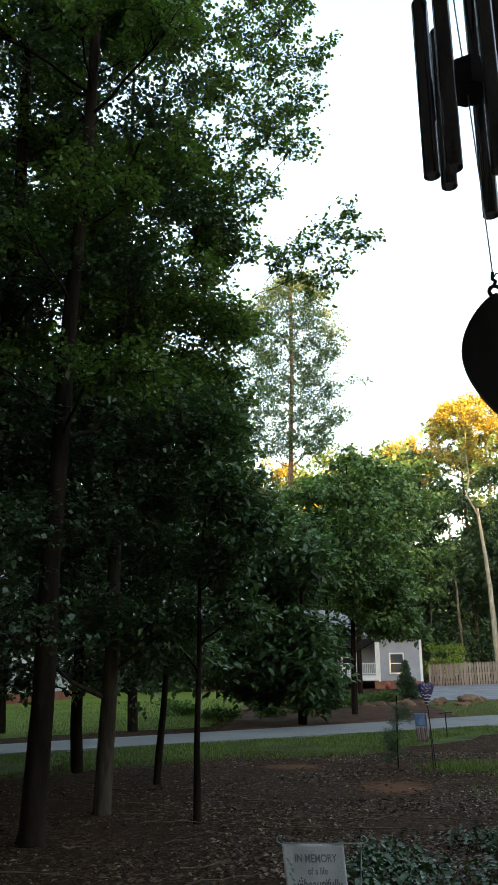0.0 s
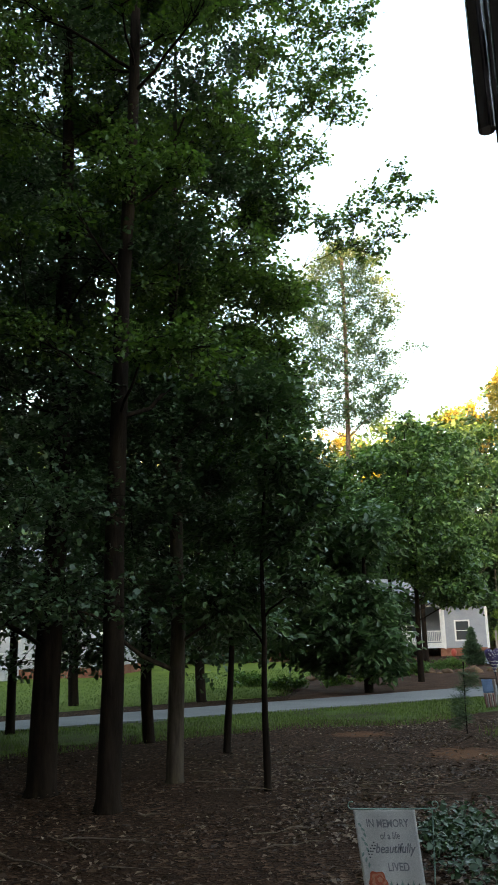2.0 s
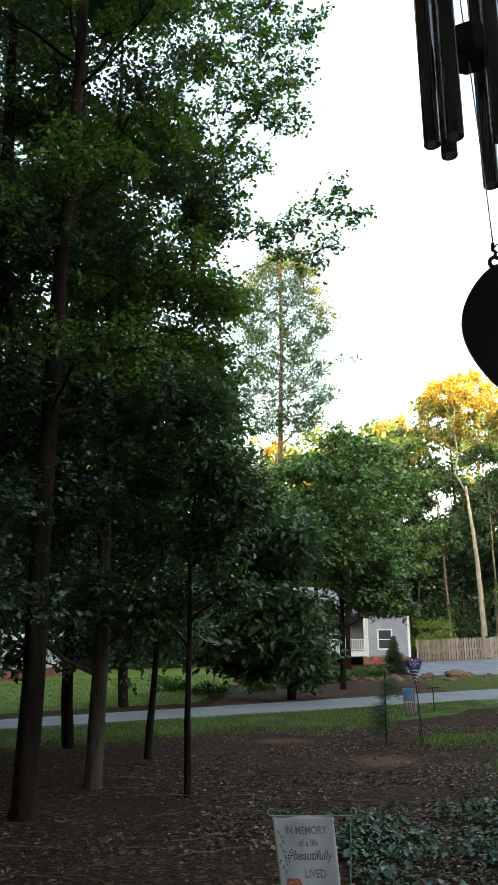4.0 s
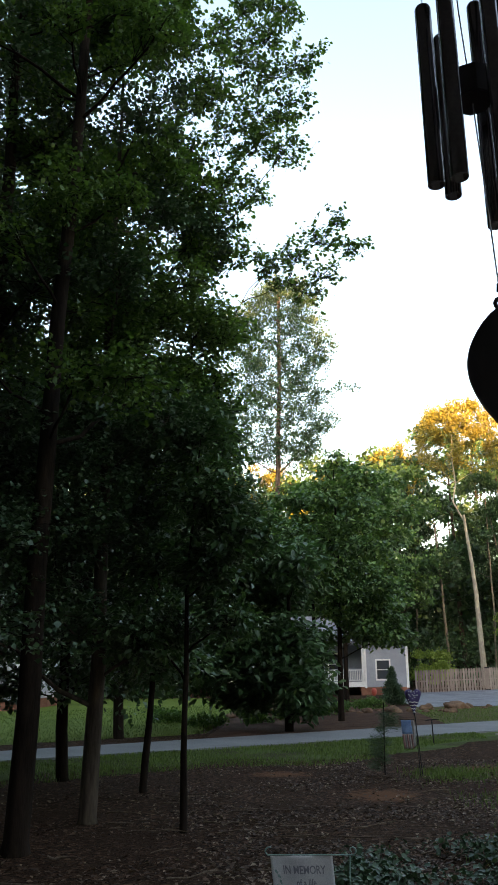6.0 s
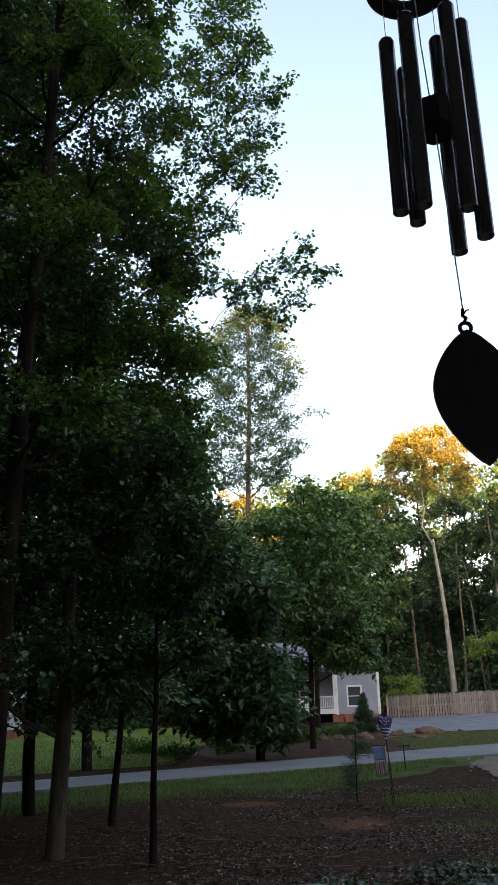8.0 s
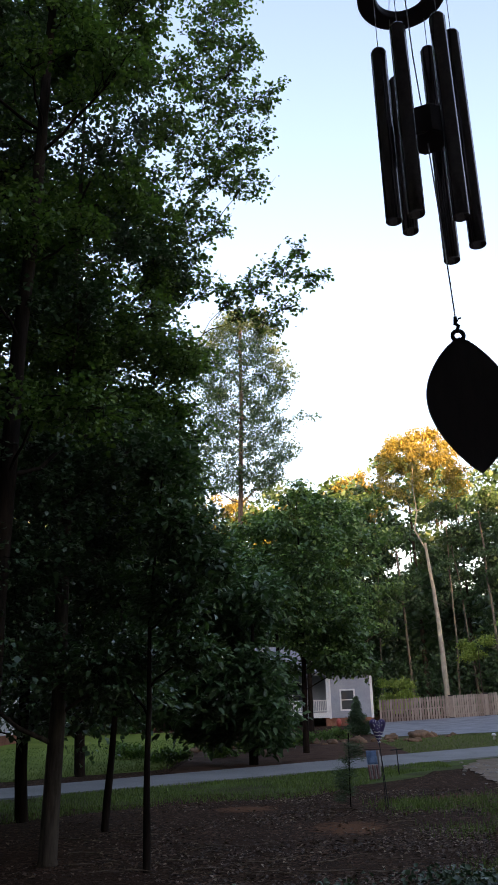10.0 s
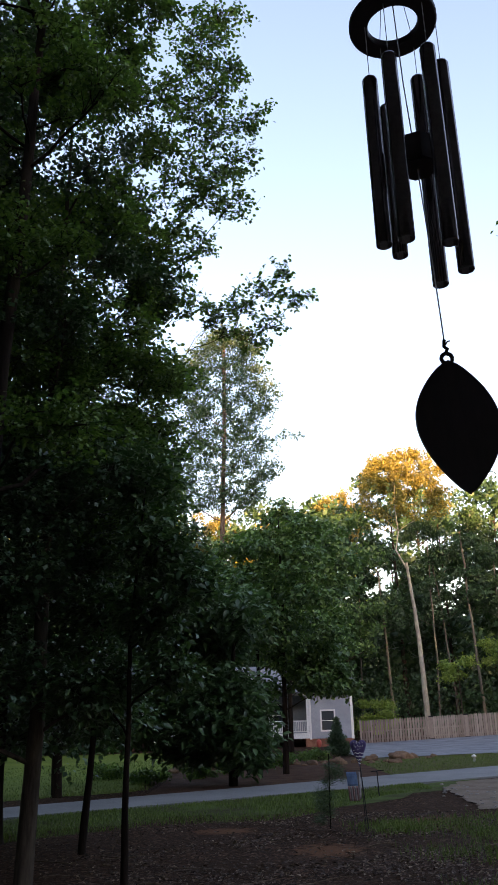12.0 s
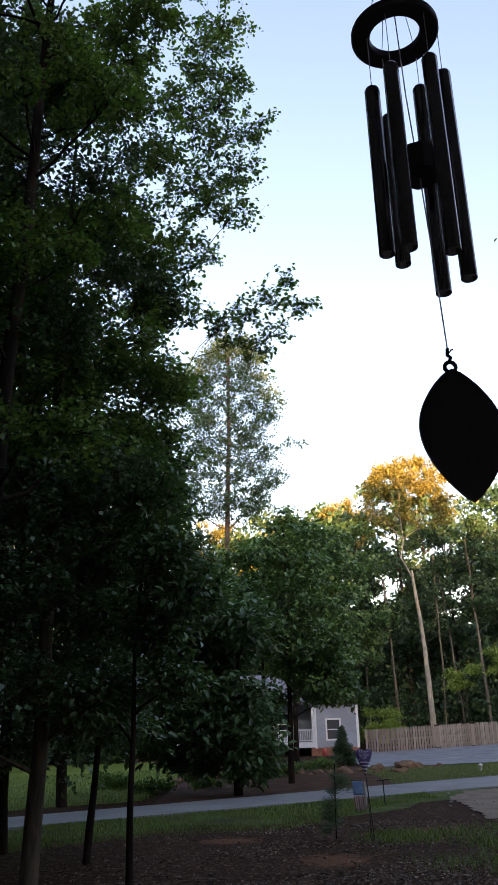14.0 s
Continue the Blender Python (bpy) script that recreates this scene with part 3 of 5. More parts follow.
tree("maple_tree", (1.08, 31.6, 0), 10.0, 0.12, plates(cloud_lobes(9, 30, (-1.7, 1.7), (-2, 2), (4.6, 8.6), (0.55, 0.95)) + cloud_lobes(59, 22, (-0.9, 2.2), (-1.5, 1.0), (2.9, 5.0), (0.45, 0.7), 1.3) + cloud_lobes(67, 13, (0.7, 2.6), (-1.0, 1.0), (2.9, 4.6), (0.4, 0.6), 2.0) + cloud_lobes(65, 6, (-0.6, 1.2), (-1, 1), (8.2, 9.6), (0.35, 0.65)), 0.42), 24000, 0.17, MAPLE_LEAF, BARK_DARK,
     "green maple with dark trunk before the pale house", 19, spray=4, twigs=18, broad=0.75)
tree("maple_tree", (0.2, 34.5, 0), 9.0, 0.12, plates(cloud_lobes(10, 16, (-2.5, 1.4), (-2, 2), (4.4, 8.2), (0.6, 1.1)), 0.42), 9000, 0.19, MAPLE_LEAF, BARK_DARK, "green maple beside a mulch bed", 20, spray=4, broad=0.75)
tree("maple_tree", (-5.5, 24.4, 0), 13.0, 0.15, cloud_lobes(11, 24, (-2.5, 2.5), (-2, 2), (1.6, 11), (0.8, 1.3)), 17000, 0.16, SHADE_TONED_LEAF, BARK_DARK, "dark tree on the far side of the lane", 21, simple=True)
tree("maple_tree", (-9.1, 23.6, 0), 13.0, 0.15, cloud_lobes(12, 22, (-2.5, 2.5), (-2, 2), (2.9, 11), (0.8, 1.3)), 14000, 0.16, SHADE_TONED_LEAF, BARK_DARK, "dark tree at the lawn's edge", 22, simple=True)
tree("maple_tree", (1.9, 46.0, 0), 14.0, 0.15, plates(cloud_lobes(13, 44, (-2.3, 3.4), (-2, 2), (5.0, 12.6), (0.7, 1.25)) + cloud_lobes(66, 8, (-0.7, 0.9), (-1, 1), (12.2, 13.9), (0.4, 0.7), 0.7), 0.36), 13500, 0.26, MAPLE_LEAF, BARK_DARK, "mid-height green maple before the woods", 23, simple=True, spray=4, broad=0.8)
tree("maple_tree", (6.5, 70.0, 0), 20.0, 0.2, plates(cloud_lobes(14, 44, (-4.2, 4.2), (-2, 2), (7.0, 18.6), (1.0, 1.8)), 0.4), 15000, 0.38, MAPLE_LEAF, BARK_GREY, "green tree behind the pale house", 24, far=True, spray=4)
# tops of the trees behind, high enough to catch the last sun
# their leaf colour already carries part of the sun's gold
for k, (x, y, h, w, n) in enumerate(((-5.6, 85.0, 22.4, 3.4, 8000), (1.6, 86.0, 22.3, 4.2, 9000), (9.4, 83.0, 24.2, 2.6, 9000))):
    tree("hickory_tree", (x, y, ground_z(x, y)), h - 1, 0.2, cloud_lobes(140 + k, 30, (-w, w), (-2, 2), (15.0, h - 0.9), (0.8, 1.3)), n, 0.3, SUN_GOLD_LEAF, BARK_GREY, "tall woodland tree with its top in golden sun", 140 + k, far=True, spray=4, group="sunlit trees in the woods")
# the tall thin-crowned tree that stands clear of the others
pl = []
for k in range(96):
    z = 14.0 + 11.6 * (k + 0.5) / 96
    half = 3.2 * min(1.0, (27.0 - z) / 4.2, (z - 11.0) / 5.0)
    a = k * 2.4
    q = R.uniform(0.25, 1.0) ** 0.6
    pl.append((0.55 + half * q * math.sin(a), half * 0.6 * q * math.cos(a), z, R.uniform(0.9, 1.5), R.uniform(0.8, 1.3), R.uniform(0.35, 0.6), 1.0))
pl += [(3.2, 0, 18.3, 0.8, 0.5, 0.25, 0.4), (4.3, 0, 18.6, 0.7, 0.4, 0.22, 0.3), (5.2, 0, 18.5, 0.45, 0.3, 0.16, 0.15)]
tree("tall_sweetgum_tree", (-1.95, 48.0, 0), 25.6, 0.2, pl, 40000, 0.155, PINE_LEAF, BARK_PINE, "tall slender tree with thin feathery crown, top sunlit", 25, lean=(0.35, 0), far=True, twigs=16, taper=0.5, spray=3, stout=0.018)
# the pale-stemmed forked tree behind the fence
pop = [(-3.2, 0, 19.0, 1.0, 1.0, 0.8, 0.5), (-1.9, 0.8, 18.2, 0.9, 0.9, 0.7, 0.35), (1.0, -0.4, 18.4, 0.9, 0.9, 0.7, 0.4), (2.6, 0.5, 18.9, 1.0, 1.0, 0.8, 0.5)]
for k in range(64):
    a, e, q = R.uniform(0, 6.283), R.uniform(-0.55, 1), R.uniform(0.35, 1.0) ** 0.5
    c = math.sqrt(1 - e * e)
    pop.append((-0.4 + 4.1 * q * c * math.cos(a), 2.6 * q * c * math.sin(a), 20.8 + 3.8 * q * e, R.uniform(0.6, 1.1), R.uniform(0.6, 1.1), R.uniform(0.5, 0.8), 1.0 if e > -0.1 else 0.45))
tree("tulip_poplar_tree", (14.0, 70.0, 0.1), 14.4, 0.26, pop, 17000, 0.23, SUN_GOLD_LEAF, BARK_PALE, "tall pale-stemmed tree, golden crown in the last sun", 26, lean=(-0.6, 0), far=True, twigs=14, taper=0.55, stout=0.03, spray=4)
# slender stems at the edge of the woods
for k, (x, y, h, dx, r) in enumerate(((11.75, 73, 14, -0.3, 0.14), (15.75, 73.5, 16, 0.2, 0.1), (19.4, 72.5, 17, -0.5, 0.14), (17.6, 74.5, 15, -1.2, 0.1), (6.8, 74, 15, 0.1, 0.16), (21.8, 73.5, 15, 0.3, 0.12), (9.3, 75, 13, 0.6, 0.1))):
    tree("slender_tree", (x, y, ground_z(x, y)), h, r, cloud_lobes(120 + k, 12, (-1.6, 1.6), (-1.2, 1.2), (h * 0.6, h + 2), (0.7, 1.2)), 3500, 0.28, WOODS_LEAF, BARK_STEM, "slender pale stem at the wood's edge", 120 + k, lean=(dx, 0), far=True, twigs=12,
         group="slender stems in the woods", taper=0.5)
# a neighbour tree whose twig ends hang into view
tree("oak_tree", (7.4, 10.0, 0), 15.0, 0.18, cloud_lobes(18, 14, (-1.5, 3.0), (-2, 2), (6.5, 14.5), (0.9, 1.5)) + [(-3.68, -0.6, 7.8, 0.42, 0.5, 0.45, 0.4), (-3.2, -0.6, 11.8, 0.42, 0.5, 0.35, 0.3)], 16000, 0.08, OAK_LEAF,
     BARK_GREY, "leafy oak beside the house, branch tips hanging out", 27, group="trees in the front yard", spray=4, broad=0.8)

# woods that close the view: a few kinds, set out in rows
kinds = []
for k in range(4):
    h = 20 + k * 1.5
    kinds.append(tree("woodland_tree", (40 + 9 * k, 95 + 3 * k, ground_z(40 + 9 * k, 95 + 3 * k)), h, 0.17 + 0.03 * k, cloud_lobes(30 + k, 26, (-3.4, 3.4), (-3, 3), (1.8 + k, h), (1.3, 2.3)), 3900, 0.62, WOODS_LEAF,
                      BARK_GREY, "tall leafy tree in the dense woods", 40 + k, far=True, group="woods behind the houses"))
spots = []
for row, (y, step) in enumerate(((76, 6.5), (86, 6.0), (97, 6.0))):
    x = -48 + row * 2
    while x < 62:
        if not (row == 0 and (10 < x < 19 or -4 < x < 3)):
            spots.append((x + R.uniform(-1.5, 1.5), y + R.uniform(-3, 3), R.uniform(0.85, 1.12)))
        x += step
for side in (-1, 1):
    for k in range(9):
        spots.append((side * R.uniform(30, 38) + (8 if side > 0 else -4), 10 + 7.0 * k, R.uniform(0.8, 1.0)))
# unseen tall rows behind the viewer, added to keep sun off near trees
for row in range(3):
    for k in range(11):
        spots.append((-44 + 9 * k + R.uniform(-2, 2), -34 - 7 * row + R.uniform(-2, 2), R.uniform(1.3, 1.45)))
for x, y, s in spots:
    copy_thing(R.choice(kinds), pose(x, y, ground_z(x, y), 0, 0, R.uniform(0, 360)) @ Matrix.Scale(s, 4))
leaf_cloud("woodland_undergrowth", (-55, 75), (72, 78), (0, 7), 32000, 0.32, WOODS_LEAF, "dark leafy undergrowth along the wood's edge", 3)
leaf_cloud("woodland_undergrowth", (-60, 85), (84, 92), (0, 15), 42000, 0.55, WOODS_LEAF, "dense mid-storey foliage in the woods", 5, even=0.6)
leaf_cloud("woodland_undergrowth", (-70, 95), (102, 112), (0, 19), 22000, 1.3, WOODS_LEAF, "dense far woods foliage", 8, even=0.55)
leaf_cloud("woodland_undergrowth", (-80, 105), (116, 124), (0, 14), 12000, 1.9, WOODS_LEAF, "dense far woods foliage", 10, even=0.9)
leaf_cloud("woodland_undergrowth", (-50, -9), (56, 62), (0, 11), 9000, 0.7, WOODS_LEAF, "dense foliage behind the lawn house", 9)
# not in view: opaque leaf bank whose top sets the sun's shadow line
leaf_cloud("woodland_undergrowth", (-65, 65), (-52, -44), (0, 33.5), 30000, 1.8, WOODS_LEAF, "unseen foliage bank added behind the viewer to block low sun", 11, even=0.9)
leaf_cloud("woodland_undergrowth", (-40, -30), (-30, 60), (0, 16), 9000, 1.2, WOODS_LEAF, "dense woods beside the yard", 12)
leaf_cloud("woodland_undergrowth", (40, 48), (-30, 80), (0, 16), 9000, 1.2, WOODS_LEAF, "dense woods beyond the gravel", 13)

# ---------------------------------------------------------------- own house behind the viewer
WHITE = surface("white_paint", (0.74, 0.74, 0.72), (0.82, 0.82, 0.8), 2, 60, 0.55, bumps=0.15)
SIDING = surface("grey_blue_siding", (0.27, 0.3, 0.34), (0.34, 0.37, 0.41), 1, 30, 0.7)
SIDING_PALE = surface("pale_grey_siding", (0.5, 0.5, 0.5), (0.6, 0.6, 0.6), 1, 30, 0.7)
BRICK = surface("red_brick", (0.22, 0.09, 0.06), (0.36, 0.17, 0.11), 3, 20, 0.9, bumps=0.8, dist=0.02)
SHINGLE = surface("grey_shingles", (0.16, 0.17, 0.19), (0.27, 0.28, 0.3), 2.5, 18, 0.9, bumps=0.8, dist=0.03)
DECK = surface("deck_boards", (0.2, 0.16, 0.12), (0.3, 0.25, 0.2), 2, 40, 0.85, stretch=(1, 0.1, 1))
PANE = material("window_pane", 0.08)[0]
PANE.node_tree.nodes["Principled BSDF"].inputs["Base Color"].default_value = (0.05, 0.06, 0.07, 1)
DARK_WOOD = surface("dark_stained_wood", (0.028, 0.02, 0.022), (0.055, 0.038, 0.038), 14, 160, 0.5, stretch=(1, 1, 0.2), bumps=0.2, dist=0.001)
DARK_METAL = surface("bronze_tube", (0.17, 0.15, 0.155), (0.24, 0.21, 0.21), 9, 220, 0.17, metal=0.9, bumps=0.05, dist=0.0005)
CORD, cn, cl_, cb = material("pale_nylon_cord", 0.6)
cb.inputs["Base Color"].default_value = (0.78, 0.78, 0.8, 1)
ct = cn.new("ShaderNodeBsdfTranslucent")
ct.inputs[0].default_value = (0.85, 0.85, 0.88, 1)
cmx = cn.new("ShaderNodeMixShader")
cmx.inputs[0].default_value = 0.6
cl_.new(cb.outputs[0], cmx.inputs[1])
cl_.new(ct.outputs[0], cmx.inputs[2])
cl_.new(cmx.outputs[0], cn["Material Output"].inputs[0])
BLACK_IRON = surface("black_iron", (0.015, 0.015, 0.016), (0.035, 0.035, 0.036), 12, 150, 0.5, metal=0.6, bumps=0.2, dist=0.001)

# unseen two-storey bulk, added so its shadow covers the yard
wall = part("wall_porch", box(-9, -9.0, 0, 9, -1.8, 6.4), SIDING_PALE)
tagged(wall, "unseen pale lap-sided house wall added to block the low sun", "wall", kind="structure")
bm = bmesh.new()
pr = [(-1.2, 6.4), (-5.4, 9.4), (-9.6, 6.4), (-5.4, 9.1)]
a = [bm.verts.new((-9.5, y, z)) for y, z in pr]
b = [bm.verts.new((9.5, y, z)) for y, z in pr]
bm.faces.new(a)
bm.faces.new(b[::-1])
for i in range(4):
    bm.faces.new([a[i], a[(i + 1) % 4], b[(i + 1) % 4], b[i]])
tagged(part("roof_porch_house", bm, SHINGLE), "unseen grey shingle gable roof added to block the low sun", "roof", kind="structure")
tagged(part("porch_ceiling", box(-5, -1.8, 3.25, 5, 0.92, 3.33), WHITE), "white boarded porch ceiling", "ceiling", kind="structure")
tagged(part("porch_fascia", box(-5, 0.924, 3.22, 5, 0.964, 3.45, 0.004), WHITE), "white fascia board of the porch roof", "trim", kind="structure")
tagged(part("porch_floor", box(-5, -1.8, 0.0, 5, 0.5, 0.3, 0.006), DECK), "weathered porch deck", "floor", kind="structure")
for x in (-4.8, 4.8):
    tagged(part("porch_post", box(x - 0.07, 0.3, 0.3, x + 0.07, 0.44, 3.25, 0.006), WHITE), "square white porch post", "post", kind="structure")

# ---------------------------------------------------------------- wind chime
def chime_tube(x, y, z0, z1, parent, r=0.0098):
    bm = bmesh.new()
    prof = [(r * 0.8, 0.0), (r * 0.97, 0.0), (r, 0.0008), (r, z1 - z0 - 0.004), (r * 0.85, z1 - z0 - 0.0006), (r * 0.4, z1 - z0)]
    rings = [[bm.verts.new((x + q * math.cos(k * math.pi / 14), y + q * math.sin(k * math.pi / 14), z0 + h)) for k in range(28)] for q, h in prof]
    inner = [bm.verts.new((x + r * 0.8 * math.cos(k * math.pi / 14), y + r * 0.8 * math.sin(k * math.pi / 14), z0 + 0.05)) for k in range(28)]
    rings.insert(0, inner)
    for p, q in zip(rings, rings[1:]):
        for k in range(28):
            bm.faces.new([p[k], p[(k + 1) % 28], q[(k + 1) % 28], q[k]])
    bm.faces.new(rings[-1])
    bm.faces.new(inner)
    return part("tube", bm, DARK_METAL, parent, smooth=True)


def line(name, pts, r, mat, parent=None, label="", sides=6):
    return tubes(name, [(np.array(pts, float), np.full(len(pts), r))], mat, parent, label, sides)


chime = empty("wind_chime")
tagged(chime, "dark bronze wind chime with six tubes and oval sail", "wind chime")
CX, CY, CZ = 0.205, 0.85, 2.722
bm = bmesh.new()
prof = [(0.033, 0.002), (0.034, 0.0), (0.0555, 0.0), (0.0575, 0.002), (0.0575, 0.009), (0.0555, 0.011), (0.034, 0.011), (0.033, 0.009)]
seg = 64
rings = [[bm.verts.new((CX + q * math.cos(k * 2 * math.pi / seg), CY + q * math.sin(k * 2 * math.pi / seg), CZ + h - 0.005)) for q, h in prof] for k in range(seg)]
for k in range(seg):
    p, q = rings[k], rings[(k + 1) % seg]
    for i in range(8):
        bm.faces.new([p[i], p[(i + 1) % 8], q[(i + 1) % 8], q[i]])
part("ring", bm, DARK_WOOD, chime, "dark wooden hanging ring")
TUBES = [(0.168, 0.85, 2.384, 2.632), (0.262, 0.85, 2.348, 2.656), (0.1865, 0.812, 2.368, 2.634), (0.236, 0.812, 2.362, 2.646), (0.194, 0.887, 2.392, 2.619), (0.240, 0.887, 2.35, 2.666)]
for x, y, z0, z1 in TUBES:
    chime_tube(x, y, z0, z1, chime)
    line("string", [(x, y, z1 - 0.012), (x, y, CZ - 0.004)], 0.0005, CORD, chime)
for k, (x, y) in enumerate(((0.168, 0.85), (0.262, 0.85), (0.187, 0.815), (0.236, 0.815), (0.194, 0.886), (0.24, 0.886))):
    line("string", [(x, y, CZ + 0.005), (CX + (x - CX) * 0.06, CY + (y - CY) * 0.06, CZ + 0.16)], 0.0005, CORD, chime)
bm = bmesh.new()
r = bmesh.ops.create_cone(bm, cap_ends=True, segments=8, radius1=0.0245, radius2=0.0245, depth=0.04)
bmesh.ops.bevel(bm, geom=[e for e in bm.edges if abs(e.verts[0].co.z - e.verts[1].co.z) < 1e-6], offset=0.002, segments=2, affect="EDGES")
bmesh.ops.translate(bm, verts=bm.verts, vec=(0.2185, 0.85, 2.511))
part("striker", bm, DARK_WOOD, chime, "eight-sided dark wooden striker", smooth=False)
line("string", [(CX, CY, CZ + 0.16), (0.211, 0.85, 2.62), (0.217, 0.85, 2.5), (0.2235, 0.85, 2.34), (0.2265, 0.85, 2.247)], 0.0008, CORD, chime)
# sail: a pointed oval plate with a pierced lug and a knot
bm = bmesh.new()
outline = []
for k in range(33):
    t = k / 32
    outline.append((0.0465 * math.sin(math.pi * t ** 0.93) ** 0.82, -0.157 * t))
full = [(w, z) for w, z in outline] + [(-w, z) for w, z in outline[-2:0:-1]]
th = 0.0035
tilt = 0.06
fv = [bm.verts.new((0.2275 + w - z * tilt, 0.85 - th, 2.232 + z)) for w, z in full]
bv = [bm.verts.new((0.2275 + w - z * tilt, 0.85 + th, 2.232 + z)) for w, z in full]
bm.faces.new(fv)
bm.faces.new(bv[::-1])
for i in range(len(full)):
    k = (i + 1) % len(full)
    bm.faces.new([fv[i], bv[i], bv[k], fv[k]])
bmesh.ops.bevel(bm, geom=[e for e in bm.edges if abs(e.verts[0].co.y - e.verts[1].co.y) < 1e-6], offset=0.0012, segments=2, affect="EDGES")
part("sail", bm, DARK_WOOD, chime, "dark pointed-oval wind sail")
ang = [k * math.pi / 12 for k in range(25)]
line("lug", [(0.227 + 0.0062 * math.cos(q), 0.85, 2.2345 + 0.0062 * math.sin(q)) for q in ang], 0.0024, DARK_WOOD, chime, sides=8)
line("knot", [(0.2262, 0.85, 2.241), (0.2285, 0.849, 2.246), (0.2255, 0.851, 2.25), (0.2262, 0.85, 2.258)], 0.0022, BLACK_IRON, chime, sides=8)
line("cord_end", [(0.2275, 0.85, 2.252), (0.2295, 0.849, 2.2555), (0.2325, 0.849, 2.256)], 0.0009, BLACK_IRON, chime)
line("hanging_cord", [(CX, CY, CZ + 0.16), (CX, CY, 3.12)], 0.0012, CORD, chime)
hk = line("ceiling_hook", [(CX, CY, 3.26), (CX, CY, 3.17)] + [(CX + 0.014 - 0.014 * math.cos(q), CY, 3.165 - 0.03 * math.sin(q * 0.55) - 0.004 * q) for q in [0.5 * i for i in range(1, 9)]], 0.0025, BLACK_IRON)
tagged(hk, "small black screw hook in the porch ceiling", "hook")

# ---------------------------------------------------------------- hanging glass seed globe
GLASS, gn, gl, gb = material("clear_glass", 0.03)
gb.inputs["Transmission Weight"].default_value = 1.0
gb.inputs["IOR"].default_value = 1.3
gb.inputs["Base Color"].default_value = (0.93, 0.96, 0.95, 1)
SEED = surface("pale_seed_mix", (0.3, 0.3, 0.29), (0.6, 0.6, 0.58), 25, 260, 0.85, bumps=0.9, dist=0.004)
globe = empty("seed_globe", pose(-0.559, 0.9, 2.037))
tagged(globe, "clear glass globe bird feeder, half full of pale seed", "bird feeder")


def lathe(name, prof, mat, parent, label="", seg=40):
    bm = bmesh.new()
    rings = [[bm.verts.new((q * math.cos(k * 2 * math.pi / seg), q * math.sin(k * 2 * math.pi / seg), h)) for k in range(seg)] for q, h in prof]
    for p, q in zip(rings, rings[1:]):
        for k in range(seg):
            bm.faces.new([p[k], p[(k + 1) % seg], q[(k + 1) % seg], q[k]])
    bm.faces.new(rings[0][::-1])
    bm.faces.new(rings[-1])
    return part(name, bm, mat, parent, label, smooth=True)


lathe("glass_body", [(0.101 * math.sin(math.pi * t), -0.108 * math.cos(math.pi * t)) for t in [0.03 + 0.94 * i / 24 for i in range(25)]], GLASS, globe).visible_shadow = False
lathe("seed_fill", [(0.095 * math.sin(math.pi * t), -0.102 * math.cos(math.pi * t)) for t in [0.04 + 0.42 * i / 14 for i in range(15)]], SEED, globe, "pale seed heaped inside")
lathe("cap", [(0.03, 0.1), (0.033, 0.104), (0.033, 0.12), (0.02, 0.13), (0.006, 0.134)], BLACK_IRON, globe)
line("hanger", [(0, 0, 0.13), (0, 0, 0.3)], 0.002, BLACK_IRON, globe)
STEEL = surface("grey_steel", (0.1, 0.1, 0.105), (0.17, 0.17, 0.175), 9, 160, 0.4, metal=0.8, bumps=0.1, dist=0.001)
arm = line("hook_bracket", [(-0.559, 0.9, 3.26), (-0.559, 0.9, 2.46), (-0.559, 0.9, 2.39)] + [(-0.52 + 0.039 * math.cos(q), 0.9, 2.345 + 0.045 * math.sin(q)) for q in [math.pi * (1.0 + 0.12 * i) for i in range(0, 11)]], 0.006, STEEL, sides=10)
tagged(arm, "grey steel hook with curled end under the porch roof", "hook")

# ---------------------------------------------------------------- memorial garden flag
CLOTH = surface("off_white_cloth", (0.6, 0.57, 0.56), (0.68, 0.65, 0.63), 14, 260, 0.9, bumps=0.4, dist=0.001)
INK = surface("dark_print", (0.05, 0.05, 0.065), (0.09, 0.09, 0.11), 20, 200, 0.9, bumps=0)
FADED = surface("faded_print", (0.17, 0.17, 0.19), (0.3, 0.29, 0.31), 20, 200, 0.9, bumps=0)
PLUM = surface("plum_print", (0.07, 0.03, 0.06), (0.13, 0.06, 0.1), 40, 200, 0.9, bumps=0)
SAGE = surface("sage_print", (0.2, 0.3, 0.27), (0.32, 0.42, 0.38), 20, 200, 0.9, bumps=0)
ROSE = surface("coral_rose_print", (0.5, 0.09, 0.05), (0.7, 0.2, 0.12), 40, 200, 0.9, bumps=0)
GREEN_WIRE = surface("pale_green_wire", (0.2, 0.32, 0.26), (0.3, 0.42, 0.35), 20, 200, 0.5, bumps=0.1, dist=0.001)
FX, FY, FZ, FW, FH = -0.222, 4.53, 0.952, 0.312, 0.46


def flag_y(u, v):
    return FY + 0.006 * math.sin(9 * u + 3 * v) + 0.012 * math.sin(5.2 * v + 2 * u) * v


def on_flag(u, v, lift=0.0):
    """u across, v down, both 0 to 1."""
    return (FX + FW * u + 0.055 * v * (1 - 0.25 * u) * 0.9, flag_y(u, v) - lift, FZ - FH * v)


flag = empty("memorial_flag")
tagged(flag, "off-white memorial garden flag with roses and dark lettering", "garden flag")
v, q = [], []
for i in range(25):
    for j in range(31):
        v.append(on_flag(i / 24, j / 30))
for i in range(24):
    for j in range(30):
        a = i * 31 + j
        q.append((a, a + 31, a + 32, a + 1))
